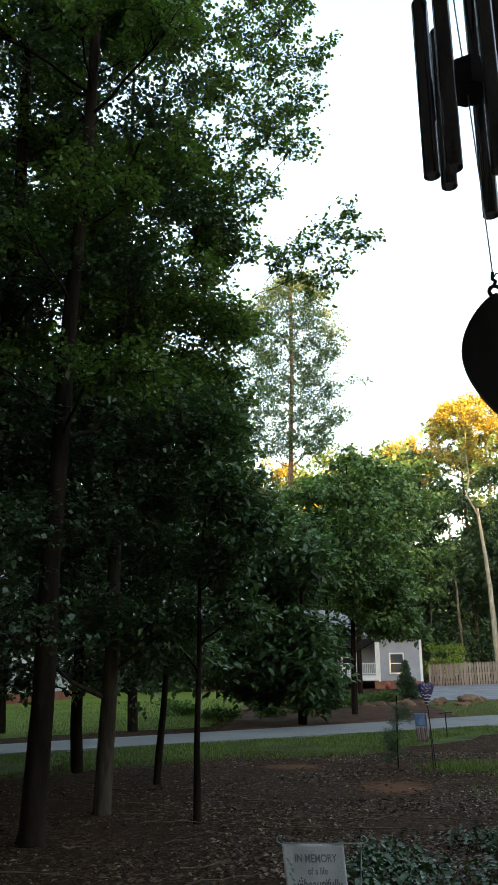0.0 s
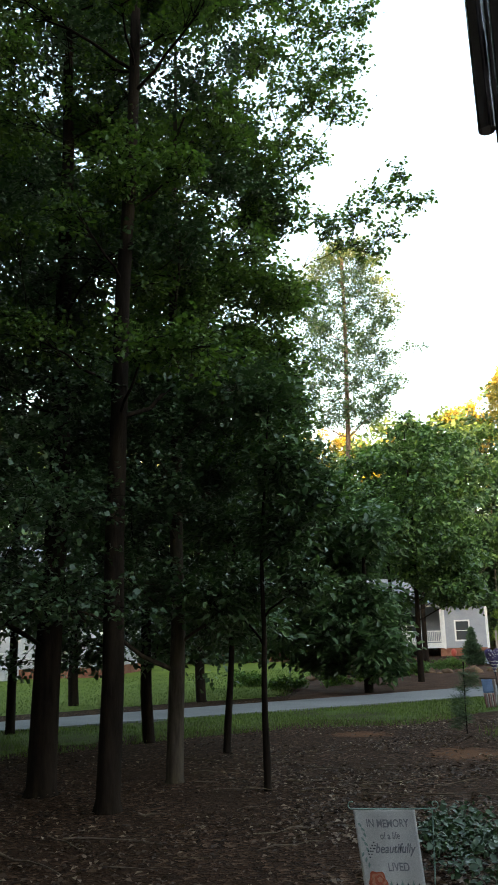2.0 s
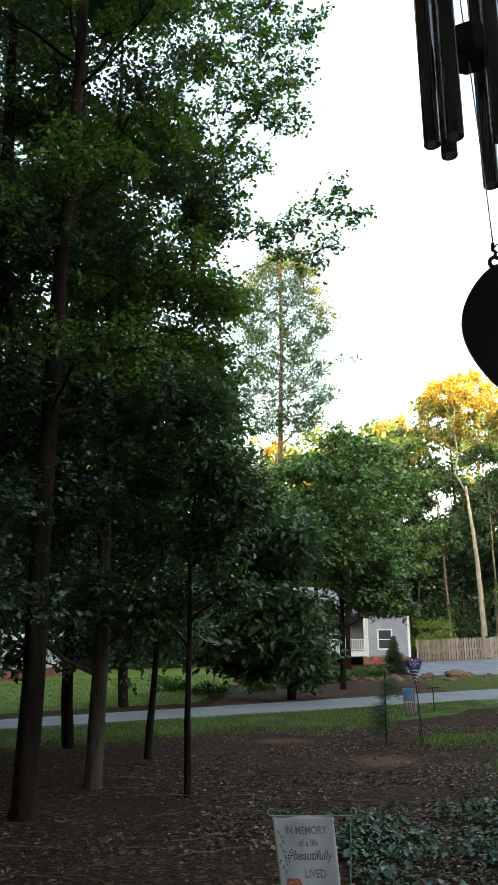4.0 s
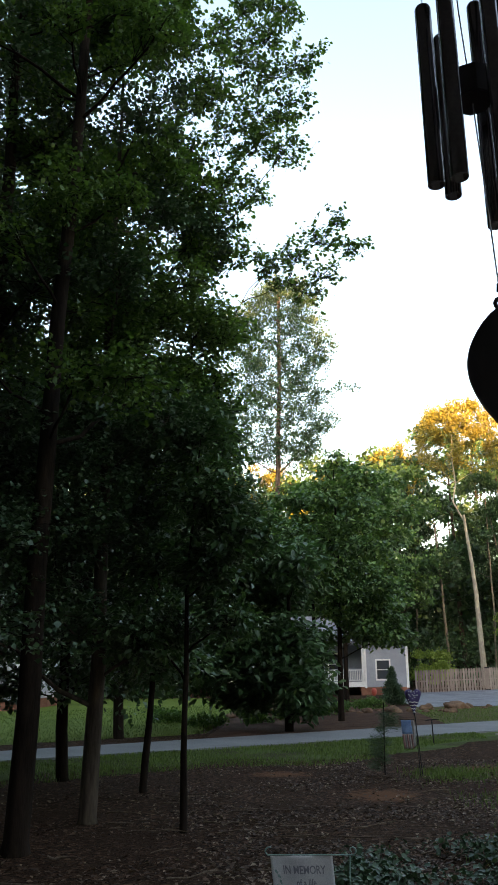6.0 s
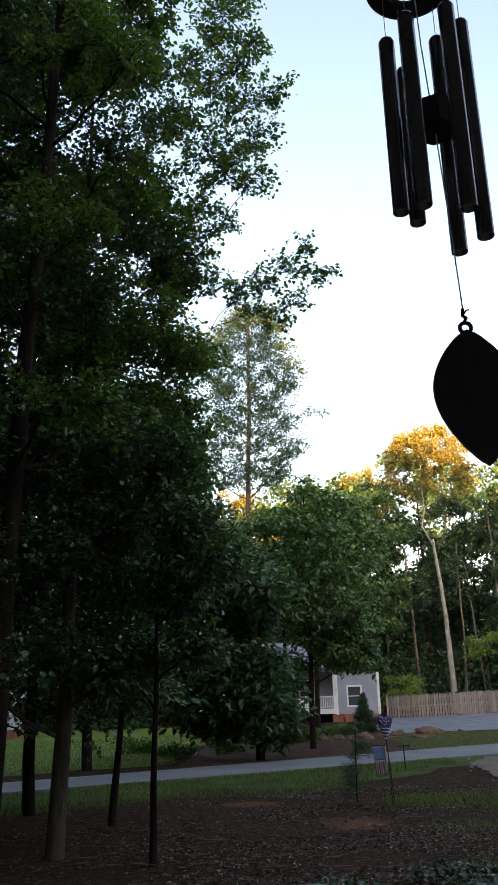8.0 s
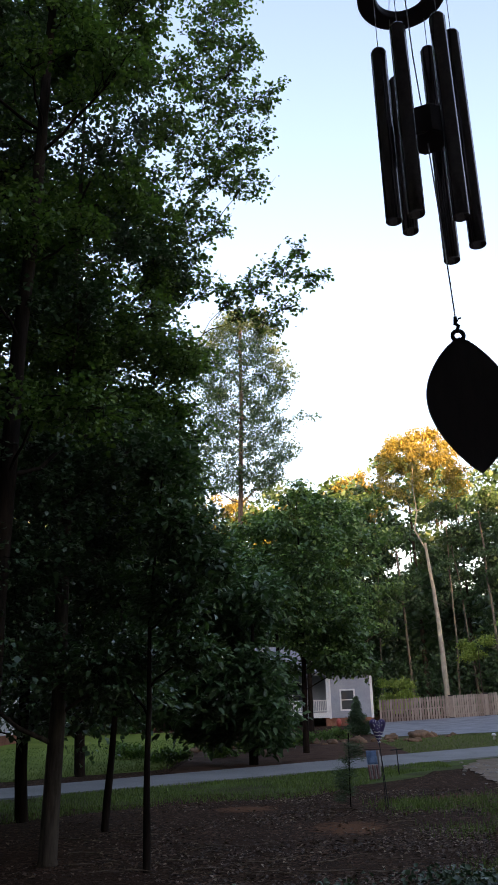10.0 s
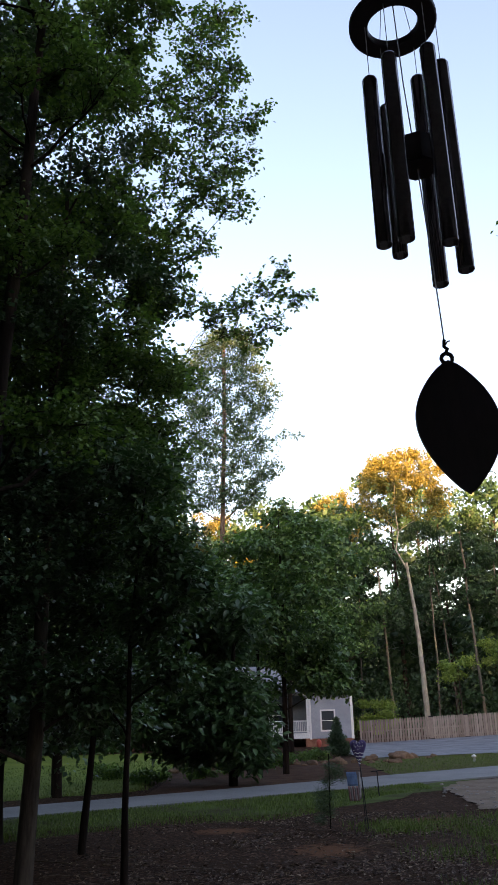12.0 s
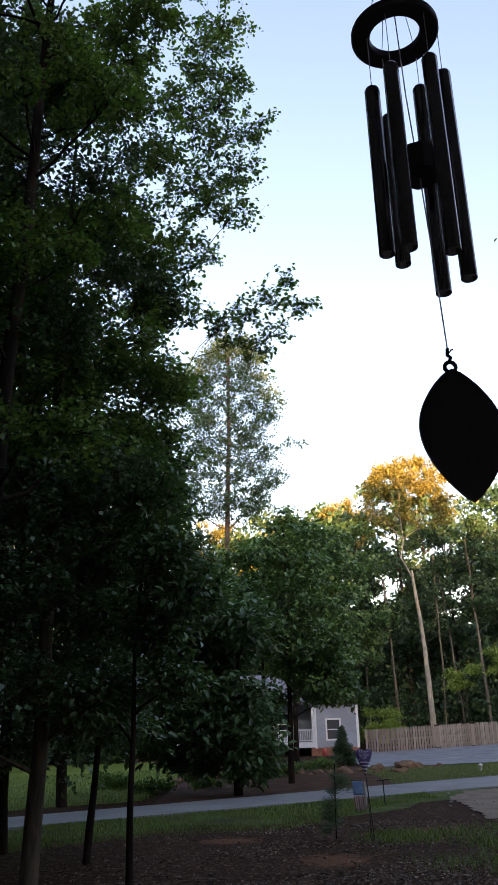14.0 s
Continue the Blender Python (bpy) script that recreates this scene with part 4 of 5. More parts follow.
cl = mesh_ob("cloth", v, q, CLOTH, flag, smooth=True)
so = cl.modifiers.new("thickness", "SOLIDIFY")
so.thickness = 0.0015


def lettering(text, u, v, width, height, italic=0.0):
    cu = bpy.data.curves.new("lettering", "FONT")
    cu.body, cu.align_x, cu.align_y, cu.size, cu.shear, cu.offset = text, "CENTER", "CENTER", 1.0, italic, 0.018
    tmp = bpy.data.objects.new("lettering", cu)
    scene.collection.objects.link(tmp)
    bpy.context.view_layer.update()
    me = bpy.data.meshes.new_from_object(tmp.evaluated_get(bpy.context.evaluated_depsgraph_get()))
    bpy.data.objects.remove(tmp)
    xs_ = [p.co.x for p in me.vertices]
    ys_ = [p.co.y for p in me.vertices]
    w, h = max(xs_) - min(xs_), max(ys_) - min(ys_)
    x0, y0 = (max(xs_) + min(xs_)) / 2, (max(ys_) + min(ys_)) / 2
    for p in me.vertices:
        p.co = Vector(on_flag(u + (p.co.x - x0) / w * width, v - (p.co.y - y0) / h * height, 0.0035))
    me.materials.clear()
    me.materials.append(FADED)
    ob = new("lettering", me)
    ob.parent = flag
    return ob


lettering("IN MEMORY", 0.53, 0.142, 0.68, 0.085)
lettering("of a life", 0.54, 0.268, 0.32, 0.075)
lettering("beautifully", 0.60, 0.41, 0.66, 0.13, 0.35)
lettering("LIVED", 0.61, 0.58, 0.34, 0.085)


def print_shape(name, u, v, pts, mat, lift):
    me_v = [on_flag(u + a, v + b, lift) for a, b in pts]
    return mesh_ob(name, me_v, [tuple(range(len(pts)))], mat, flag)


g = random.Random(4)
for k in range(9):
    u, v_ = 0.05 + 0.03 * (k % 3) + 0.004 * k, 0.14 + 0.05 * k
    a = g.uniform(0.6, 2.2)
    print_shape("printed_leaf", u, v_, [(0.085 * math.cos(a) * s + 0.018 * w * -math.sin(a), 0.06 * math.sin(a) * s + 0.014 * w * math.cos(a)) for s, w in ((0, 0), (0.3, 1), (0.7, 0.8), (1, 0), (0.7, -0.8), (0.3, -1))], SAGE, 0.003)
for k in range(12):
    u, v_ = 0.16 + 0.035 * (k % 4) + g.uniform(-0.01, 0.01), 0.43 - 0.03 * (k % 4) + 0.03 * (k // 4)
    print_shape("printed_berry", u, v_, [(0.013 * math.cos(q * math.pi / 4), 0.009 * math.sin(q * math.pi / 4)) for q in range(8)], INK, 0.0035)
for cu_, cv_, rr in ((0.24, 0.72, 0.15), (0.11, 0.83, 0.1), (0.42, 0.86, 0.1)):
    for ring in range(4):
        print_shape("printed_rose", cu_ + 0.012 * ring, cv_ - 0.006 * ring, [(rr * (1 - 0.24 * ring) * (1 + 0.12 * math.sin(5 * q + ring)) * math.cos(q), 0.66 * rr * (1 - 0.24 * ring) * (1 + 0.12 * math.sin(5 * q + ring)) * math.sin(q)) for q in [k * math.pi / 12 for k in range(24)]],
                    ROSE if ring % 2 == 0 else surface("coral_rose_light", (0.62, 0.2, 0.12), (0.75, 0.33, 0.22), 30, 200, 0.9, bumps=0), 0.003 + 0.0012 * ring)
for cu_, cv_, rr in ((0.62, 0.83, 0.11), (0.8, 0.86, 0.12)):
    for ring in range(3):
        print_shape("printed_rose", cu_ + 0.01 * ring, cv_ - 0.006 * ring, [(rr * (1 - 0.28 * ring) * (1 + 0.1 * math.sin(5 * q + ring)) * math.cos(q), 0.66 * rr * (1 - 0.28 * ring) * (1 + 0.1 * math.sin(5 * q + ring)) * math.sin(q)) for q in [k * math.pi / 12 for k in range(24)]],
                    PLUM if ring % 2 == 0 else ROSE, 0.0032 + 0.0012 * ring)
for k in range(6):
    u = 0.45 + 0.09 * k
    print_shape("printed_leaf", u, 0.76 + 0.02 * (k % 2), [(-0.03, 0.07), (-0.025, 0.0), (0.0, -0.05), (0.025, 0.0), (0.03, 0.07)], INK if k % 2 else SAGE, 0.0035)
stand = empty("flag_stand")
tagged(stand, "pale green wire garden flag stand with curled ends", "flag stand")
px = FX + FW + 0.1
line("crossbar", [(FX - 0.005, FY, FZ + 0.001), (px + 0.0, FY, FZ + 0.004)], 0.0035, GREEN_WIRE, stand)
line("post", [(px - 0.012, FY, FZ), (px - 0.03, FY, 0.45), (px - 0.045, FY, -0.1)], 0.0035, GREEN_WIRE, stand)
line("curl", [(px, FY, FZ + 0.004)] + [(px + 0.0 + 0.022 * math.sin(q) * (1 - q / 9), FY, FZ + 0.024 - 0.022 * math.cos(q) * (1 - q / 9)) for q in [0.4 * i for i in range(16)]], 0.0035, GREEN_WIRE, stand)
line("curl", [(FX - 0.005, FY, FZ + 0.001)] + [(FX - 0.005 - 0.018 * math.sin(q), FY, FZ + 0.019 - 0.018 * math.cos(q)) for q in [0.4 * i for i in range(10)]], 0.0035, GREEN_WIRE, stand)

# ---------------------------------------------------------------- garden ornaments by the verge
NAVY = surface("navy_starred_cloth", (0.05, 0.035, 0.12), (0.09, 0.06, 0.19), 8, 80, 0.7)
RED = surface("faded_red_cloth", (0.3, 0.17, 0.16), (0.42, 0.25, 0.23), 8, 80, 0.8)
PALE = surface("faded_white_cloth", (0.34, 0.31, 0.3), (0.45, 0.42, 0.4), 8, 80, 0.8)
BLUE = surface("faded_blue_cloth", (0.12, 0.22, 0.42), (0.2, 0.32, 0.52), 8, 80, 0.8)


def heart_outline(n, s):
    out = []
    for k in range(n):
        t = 2 * math.pi * k / n
        out.append((s * 16 * math.sin(t) ** 3 / 16, s * (13 * math.cos(t) - 5 * math.cos(2 * t) - 2 * math.cos(3 * t) - math.cos(4 * t)) / 16))
    return out


heart = empty("heart_spinner", pose(1.83, 15.6, 0))
tagged(heart, "navy heart-shaped stake ornament with white stars and stripes", "garden ornament")
bm = bmesh.new()
prev = None
for y, s in ((-0.06, 0.085), (-0.045, 0.125), (0, 0.148), (0.045, 0.125), (0.06, 0.085)):
    ring = [bm.verts.new((x, y, 1.38 + z * (0.95 if z > 0 else 2.25))) for x, z in heart_outline(40, s)]
    if prev:
        for i in range(40):
            bm.faces.new([prev[i], prev[(i + 1) % 40], ring[(i + 1) % 40], ring[i]])
    else:
        bm.faces.new(ring)
    prev = ring
bm.faces.new(prev[::-1])
part("heart", bm, NAVY, heart, smooth=True)
for k in range(18):
    x, z = g.uniform(-0.095, 0.095), g.uniform(1.3, 1.46)
    bm = bmesh.new()
    vsx = []
    for i in range(10):
        q, rr = i * math.pi / 5, (0.013 if i % 2 == 0 else 0.006)
        vsx.append(bm.verts.new((x + rr * math.sin(q), -0.0655, z + rr * math.cos(q))))
    bm.faces.new(vsx)
    part("star", bm, WHITE, heart)
for k in range(4):
    z = 1.27 - 0.055 * k
    w = 0.08 - 0.018 * k
    bm = bmesh.new()
    top = [bm.verts.new((-w + 2 * w * i / 10, -0.067 + 0.01 * abs(i - 5) / 5, z + 0.008 * math.sin(i * 1.3))) for i in range(11)]
    bot = [bm.verts.new((-w + 2 * w * i / 10, -0.067 + 0.01 * abs(i - 5) / 5, z - 0.013 + 0.008 * math.sin(i * 1.3))) for i in range(11)]
    for i in range(10):
        bm.faces.new([top[i], bot[i], bot[i + 1], top[i + 1]])
    part("stripe", bm, WHITE, heart)
line("stake", [(0.0, 0, 1.2), (0.05, 0, 0.6), (0.1, 0, -0.1)], 0.008, BLACK_IRON, heart)
gf = empty("patriotic_flag", pose(0, 0, 0))
tagged(gf, "faded blue and red striped garden flag on an iron stake", "garden flag")


def wavy_panel(name, x0, x1, z0, z1, y, mat, parent, slant=0.0):
    v, f = [], []
    for i in range(9):
        for j in range(7):
            u, w = i / 8, j / 6
            v.append((x0 + (x1 - x0) * u + slant * w, y + 0.012 * math.sin(7 * u + 3 * w), z1 + (z0 - z1) * w))
    for i in range(8):
        for j in range(6):
            a = i * 7 + j
            f.append((a, a + 7, a + 8, a + 1))
    ob = mesh_ob(name, v, f, mat, parent, smooth=True)
    ob.modifiers.new("thickness", "SOLIDIFY").thickness = 0.003
    return ob


wavy_panel("cloth", 1.6, 1.78, 0.72, 0.95, 15.72, BLUE, gf, 0.02)
for k in range(5):
    wavy_panel("stripe", 1.615 + 0.037 * k, 1.65 + 0.037 * k, 0.47, 0.71, 15.725, RED if k % 2 == 0 else PALE, gf, 0.03)
wavy_panel("stripe", 1.79, 1.84, 0.5, 0.95, 15.73, PALE, gf, 0.02)
line("stake", [(1.57, 15.72, 0.965), (1.87, 15.72, 0.965), (1.88, 15.72, 0.5), (1.9, 15.72, -0.1)], 0.007, BLACK_IRON, gf)
ts = empty("iron_stake", pose(3.03, 22.0, 0))
tagged(ts, "thin black T-topped iron stake in the grass", "garden stake")
line("rod", [(0, 0, -0.1), (-0.02, 0, 0.6)], 0.014, BLACK_IRON, ts)
line("crossbar", [(-0.17, 0, 0.585), (0.15, 0, 0.61)], 0.014, BLACK_IRON, ts)

# ---------------------------------------------------------------- houses, fence, stones
def lap_siding(name, x0, x1, z0, z1, y, mat, parent, step=0.16):
    """Lap boards on a wall that faces -y."""
    v, f = [], []
    n = int((z1 - z0) / step)
    for k in range(n):
        a, b = z0 + k * step, min(z1, z0 + (k + 1) * step)
        i = len(v)
        v += [(x0, y - 0.03, a), (x1, y - 0.03, a), (x1, y - 0.006, b), (x0, y - 0.006, b), (x0, y, a), (x1, y, a)]
        f += [(i, i + 1, i + 2, i + 3), (i + 4, i + 5, i + 1, i)]
    return mesh_ob(name, v, f, mat, parent)


def window(x0, z0, x1, z1, y, parent, trim=0.11):
    w = part("window", box(x0, y - 0.02, z0, x1, y + 0.06, z1), PANE, parent, "dark glazed sash window")
    for n, b in (("head", (x0 - trim, y - 0.07, z1, x1 + trim, y - 0.005, z1 + trim)), ("sill", (x0 - trim, y - 0.09, z0 - trim, x1 + trim, y - 0.005, z0)),
                 ("jamb", (x0 - trim, y - 0.07, z0, x0, y - 0.005, z1)), ("jamb", (x1, y - 0.07, z0, x1 + trim, y - 0.005, z1)),
                 ("meeting_rail", (x0, y - 0.05, (z0 + z1) / 2 - 0.025, x1, y - 0.021, (z0 + z1) / 2 + 0.025))):
        o = part(n, box(*b), WHITE, w, "white painted trim")


def gable_roof(parent, x0, x1, y0, y1, z0, rise, mat, over=0.4, thick=0.16):
    ym = (y0 + y1) / 2
    bm = bmesh.new()
    pr = [(y0 - over, z0 - 0.12), (ym, z0 + rise), (y1 + over, z0 - 0.12), (y1 + over, z0 - 0.12 + thick), (ym, z0 + rise + thick), (y0 - over, z0 - 0.12 + thick)]
    a = [bm.verts.new((x0, y, z)) for y, z in pr]
    b = [bm.verts.new((x1, y, z)) for y, z in pr]
    for i in range(6):
        bm.faces.new([a[i], a[(i + 1) % 6], b[(i + 1) % 6], b[i]])
    for e in (a, b):
        bm.faces.new([e[0], e[1], e[4], e[5]])
        bm.faces.new([e[1], e[2], e[3], e[4]])
    return part("roof", bm, mat, parent, "grey shingle roof")


HX1 = 7.05
house = empty("porch_house", pose(0, 62, 0))
tagged(house, "grey-blue lap-sided house with white railed porch", "house")
part("wall", box(3.95, 0.03, 0.55, HX1, 8.5, 3.75), SIDING, house)
part("wall", box(-9.0, 2.3, 0.55, 3.945, 8.5, 3.75), SIDING, house)
lap_siding("siding", 3.95, HX1 - 0.16, 0.6, 3.7, 0.03, SIDING, house)
lap_siding("siding", -9.0, 3.9, 0.8, 3.7, 2.3, SIDING, house)
part("corner_board", box(HX1 - 0.16, -0.035, 0.5, HX1 + 0.02, 0.2, 3.72), WHITE, house, "white corner board")
part("corner_board", box(3.9, -0.035, 0.5, 4.05, 0.2, 3.72), WHITE, house, "white corner board")
part("foundation", box(3.97, 0.05, -0.1, HX1, 8.4, 0.545), BRICK, house, "red brick foundation")
part("gutter", box(3.6, -0.42, 3.62, HX1 + 0.4, -0.3, 3.76), WHITE, house, "white eaves gutter")
gable_roof(house, -9.4, HX1 + 0.35, 0.0, 8.5, 3.75, 1.95, SHINGLE)
bm = bmesh.new()
gv = [bm.verts.new(p) for p in ((HX1 - 0.02, 0.0, 3.7), (HX1 - 0.02, 8.5, 3.7), (HX1 - 0.02, 4.25, 5.65))]
bm.faces.new(gv)
bmesh.ops.solidify(bm, geom=bm.faces[:], thickness=0.05)
part("gable_wall", bm, SIDING, house)
window(4.8, 1.12, 5.68, 2.4, 0.0, house)
for x in (-7.0, -3.2, 1.4):
    window(x, 1.5, x + 0.9, 2.9, 2.28, house)
part("front_door", box(-1.4, 2.2, 0.8, -0.45, 2.29, 2.85, 0.01), DARK_WOOD, house, "dark front door")
part("porch_deck", box(-9.0, -0.1, 0.8, 3.9, 2.28, 0.92), DECK, house)
part("deck_fascia", box(-9.0, -0.14, 0.58, 3.9, -0.104, 0.94), WHITE, house, "white porch skirt board")
for x in (-8.9, -6.5, -3.1, 0.05, 3.8):
    part("porch_post", box(x - 0.08, -0.08, 0.92, x + 0.08, 0.08, 3.55, 0.01), WHITE, house, "white porch post")
    part("pier", box(x - 0.18, 0.0, -0.1, x + 0.18, 0.36, 0.58), BRICK, house, "brick porch pier")
part("porch_beam", box(-9.0, -0.1, 3.5, 3.9, 0.1, 3.74), WHITE, house)
part("top_rail", box(-8.8, -0.04, 1.72, 3.72, 0.04, 1.8), WHITE, house)
part("bottom_rail", box(-8.8, -0.035, 1.02, 3.72, 0.035, 1.08), WHITE, house)
bal = bpy.data.meshes.new("baluster")
bb = box(-0.02, -0.02, 1.08, 0.02, 0.02, 1.72)
bb.to_mesh(bal)
bb.free()
bal.materials.append(WHITE)
x = -8.7
while x < 3.7:
    o = new("baluster", bal)
    o.parent, o.location = house, (x, 0, 0)
    x += 0.13

house2 = empty("lawn_house", pose(0, 41, 0))
tagged(house2, "pale grey lap-sided house beyond a green lawn", "house")
part("wall", box(-30, 0.03, 0.5, -14.35, 9, 4.9), SIDING_PALE, house2)
lap_siding("siding", -30, -14.5, 0.55, 4.9, 0.03, SIDING_PALE, house2, 0.18)
part("foundation", box(-29.9, 0.05, -0.1, -14.4, 8.9, 0.495), BRICK, house2, "orange-red brick foundation")
part("corner_board", box(-14.5, -0.035, 0.5, -14.33, 0.2, 4.9), WHITE, house2, "white corner board")
gable_roof(house2, -30.4, -14.0, 0, 9, 4.9, 2.3, SHINGLE)
for x in (-28, -25, -21.6, -17.1):
    window(x, 1.5, x + 0.95, 3.1, 0.0, house2, 0.14)
part("stoop", box(-22.2, -1.6, 0.0, -18.8, 0.0, 0.5, 0.01), SIDING_PALE, house2, "pale front stoop")
part("stoop_rail", box(-22.1, -1.55, 1.3, -18.9, -1.49, 1.36), WHITE, house2)
for k in range(16):
    part("baluster", box(-22.05 + 0.2 * k, -1.54, 0.5, -22.01 + 0.2 * k, -1.5, 1.3), WHITE, house2)

# shadow-box fence of separate boards
fence = empty("picket_fence", pose(0, 65.6, 0))
tagged(fence, "weathered tan board fence with gaps between pickets", "fence")
pk = bpy.data.meshes.new("picket")
bm = bmesh.new()
pv = [(-0.07, 0.0), (0.07, 0.0), (0.07, 1.62), (0.035, 1.68), (-0.035, 1.68), (-0.07, 1.62)]
fr = [bm.verts.new((x, -0.01, z)) for x, z in pv]
bk = [bm.verts.new((x, 0.01, z)) for x, z in pv]
bm.faces.new(fr)
bm.faces.new(bk[::-1])
for i in range(6):
    bm.faces.new([fr[i], bk[i], bk[(i + 1) % 6], fr[(i + 1) % 6]])
bmesh.ops.recalc_face_normals(bm, faces=bm.faces)
bm.to_mesh(pk)
bm.free()
FWOOD, fn_, fl_, fb_ = material("weathered_fence_wood", 0.9)
oi = fn_.new("ShaderNodeObjectInfo")
gr = noise_node(fn_, fl_, 14, 4, stretch=(3, 3, 0.3))
base = ramp(fn_, fl_, oi.outputs["Random"], [(0.0, (0.23, 0.19, 0.16)), (0.5, (0.31, 0.265, 0.225)), (1.0, (0.4, 0.345, 0.295))]).outputs[0]
fl_.new(mixed(fn_, fl_, base, ramp(fn_, fl_, gr.outputs[0], [(0.3, (0.75, 0.75, 0.75)), (0.7, (1.15, 1.15, 1.15))]).outputs[0], 1.0, "MULTIPLY"), fb_.inputs["Base Color"])
pk.materials.append(FWOOD)
g = random.Random(9)
x = 8.0
while x < 34:
    o = new("picket", pk)
    o.parent, o.location = fence, (x, g.uniform(-0.006, 0.006), ground_z(x, 65.6) + g.uniform(-0.02, 0.02))
    o.rotation_euler = (0, g.uniform(-0.012, 0.012), 0)
    x += 0.2 if x < 13.3 else 0.172
for x in [8.0 + 2.65 * k for k in range(10)]:
    z = ground_z(x, 65.6)
    part("post", box(x - 0.06, 0.025, z - 0.2, x + 0.06, 0.145, z + 1.72, 0.008), FWOOD, fence)
    if x < 33 - 2.65:
        for h in (0.3, 0.85, 1.4):
            bm = box(x + 0.06, 0.03, h - 0.04, x + 2.59, 0.07, h + 0.05)
            bmesh.ops.transform(bm, verts=bm.verts, matrix=Matrix.Shear("XY", 4, (0, 0)))
            for vv in bm.verts:
                vv.co.z += ground_z(vv.co.x, 65.6)
            part("rail", bm, FWOOD, fence)
for x in (13.35, 16.0):
    z = ground_z(x, 65.6)
    part("gate_board", box(x - 0.11, -0.05, z + 0.05, x + 0.11, -0.02, z + 1.66), FWOOD, fence)
    for h in (0.05, 1.66):
        part("hinge", box(x - 0.19, -0.08, z + h - 0.05, x + 0.19, -0.052, z + h + 0.05, 0.01), BLACK_IRON, fence, "black strap hinge")

# landscape boulders along the bed
STONE = surface("tan_fieldstone", (0.11, 0.07, 0.048), (0.27, 0.165, 0.1), 2.2, 18, 0.9, bumps=0.8, dist=0.03)


def boulder(x, y, sx, sy, sz, seed):
    bm = bmesh.new()
    bmesh.ops.create_icosphere(bm, subdivisions=3, radius=1.0)
    for vtx in bm.verts:
        d = noise.noise(vtx.co * 1.3 + Vector((seed * 3.1, 0, 0))) * 0.45 + noise.noise(vtx.co * 3.2 + Vector((0, seed * 2.3, 0))) * 0.25
        c = vtx.co * (1 + d)
        vtx.co = Vector((c.x * sx, c.y * sy, max(-0.3, c.z) * sz))
    o = part("boulder", bm, STONE, smooth=True)
    o.matrix_world = pose(x, y, sz * 0.22, 0, 0, seed * 47)
    return tagged(o, "tan weathered boulder edging a mulch bed", "boulder", "boulders by the lane")


for k, (x, y, s) in enumerate(((3.5, 37.3, 0.62), (2.4, 37.6, 0.42), (1.6, 38.2, 0.5), (0.6, 37.9, 0.4), (4.4, 38.4, 0.4), (5.2, 39.5, 0.55), (5.85, 36.9, 0.42), (6.6, 40.2, 0.75), (7.3, 41.0, 0.5), (-0.6, 37.2, 0.45), (-1.8, 36.0, 0.5), (8.4, 41.6, 0.3), (4.9, 37.4, 0.28), (-3.2, 34.6, 0.4), (3.0, 38.6, 0.25), (2.0, 37.0, 0.22), (5.6, 38.0, 0.26), (6.2, 38.8, 0.22), (1.1, 37.3, 0.26), (7.9, 40.2, 0.24))):
    boulder(x, y, s * 0.72, s * 0.55, s * 0.4, k + 1)
ROCK = surface("pale_rubble", (0.2, 0.175, 0.15), (0.34, 0.3, 0.26), 4, 30, 0.9, bumps=0.6, dist=0.01)
g = random.Random(21)
for k in range(46):
    t = g.random()
    x, y = 4.95 + t * 0.6 + g.gauss(0, 0.3), 18.2 + t * 7.0
    s = g.uniform(0.018, 0.055)
    bm = bmesh.new()
    bmesh.ops.create_icosphere(bm, subdivisions=2, radius=1.0)
    for vtx in bm.verts:
        vtx.co *= 1 + 0.3 * noise.noise(vtx.co * 1.4 + Vector((k * 2.7, 0, 0)))
        vtx.co = Vector((vtx.co.x * s * 1.3, vtx.co.y * s, vtx.co.z * s * 0.6))
    o = part("rubble_stone", bm, ROCK)
    o.matrix_world = pose(x, y, 0.03, 0, 0, g.uniform(0, 360))
    tagged(o, "pale rubble stone beside the gravel", "stone", "rubble stones by the drive")
urn = lathe("planter_urn", [(0.08, 0), (0.13, 0.03), (0.19, 0.25), (0.17, 0.42), (0.1, 0.5), (0.03, 0.54)], surface("red_glaze", (0.38, 0.06, 0.04), (0.5, 0.1, 0.07), 4, 60, 0.5), None)
urn.matrix_world = pose(4.45, 61.0, 0.0)
tagged(urn, "red glazed urn by the brick foundation", "urn")
mail = lathe("path_light", [(0.04, 0), (0.05, 0.01), (0.05, 0.2), (0.1, 0.21), (0.09, 0.27), (0.03, 0.31)], WHITE, None)
mail.matrix_world = pose(9.05, 36.4, 0.0)
tagged(mail, "small white path light beside the lane", "path light")

# ---------------------------------------------------------------- shrubs, ivy, litter, grass
PINE_NEEDLE = leaf_material("pine_needle", [(0.2, (0.03, 0.06, 0.03)), (0.55, (0.05, 0.095, 0.045)), (0.9, (0.08, 0.13, 0.05))])
CEDAR = leaf_material("cedar_foliage", [(0.2, (0.022, 0.045, 0.022)), (0.55, (0.035, 0.075, 0.035)), (0.9, (0.06, 0.11, 0.045))])
BRIGHT = leaf_material("bright_shrub_leaf", [(0.2, (0.12, 0.2, 0.04)), (0.55, (0.2, 0.3, 0.06)), (0.9, (0.3, 0.38, 0.09))])
IVY = leaf_material("ivy_leaf", [(0.2, (0.018, 0.042, 0.018)), (0.55, (0.034, 0.072, 0.03)), (0.9, (0.07, 0.12, 0.06))], rough=0.4, through=0.12)
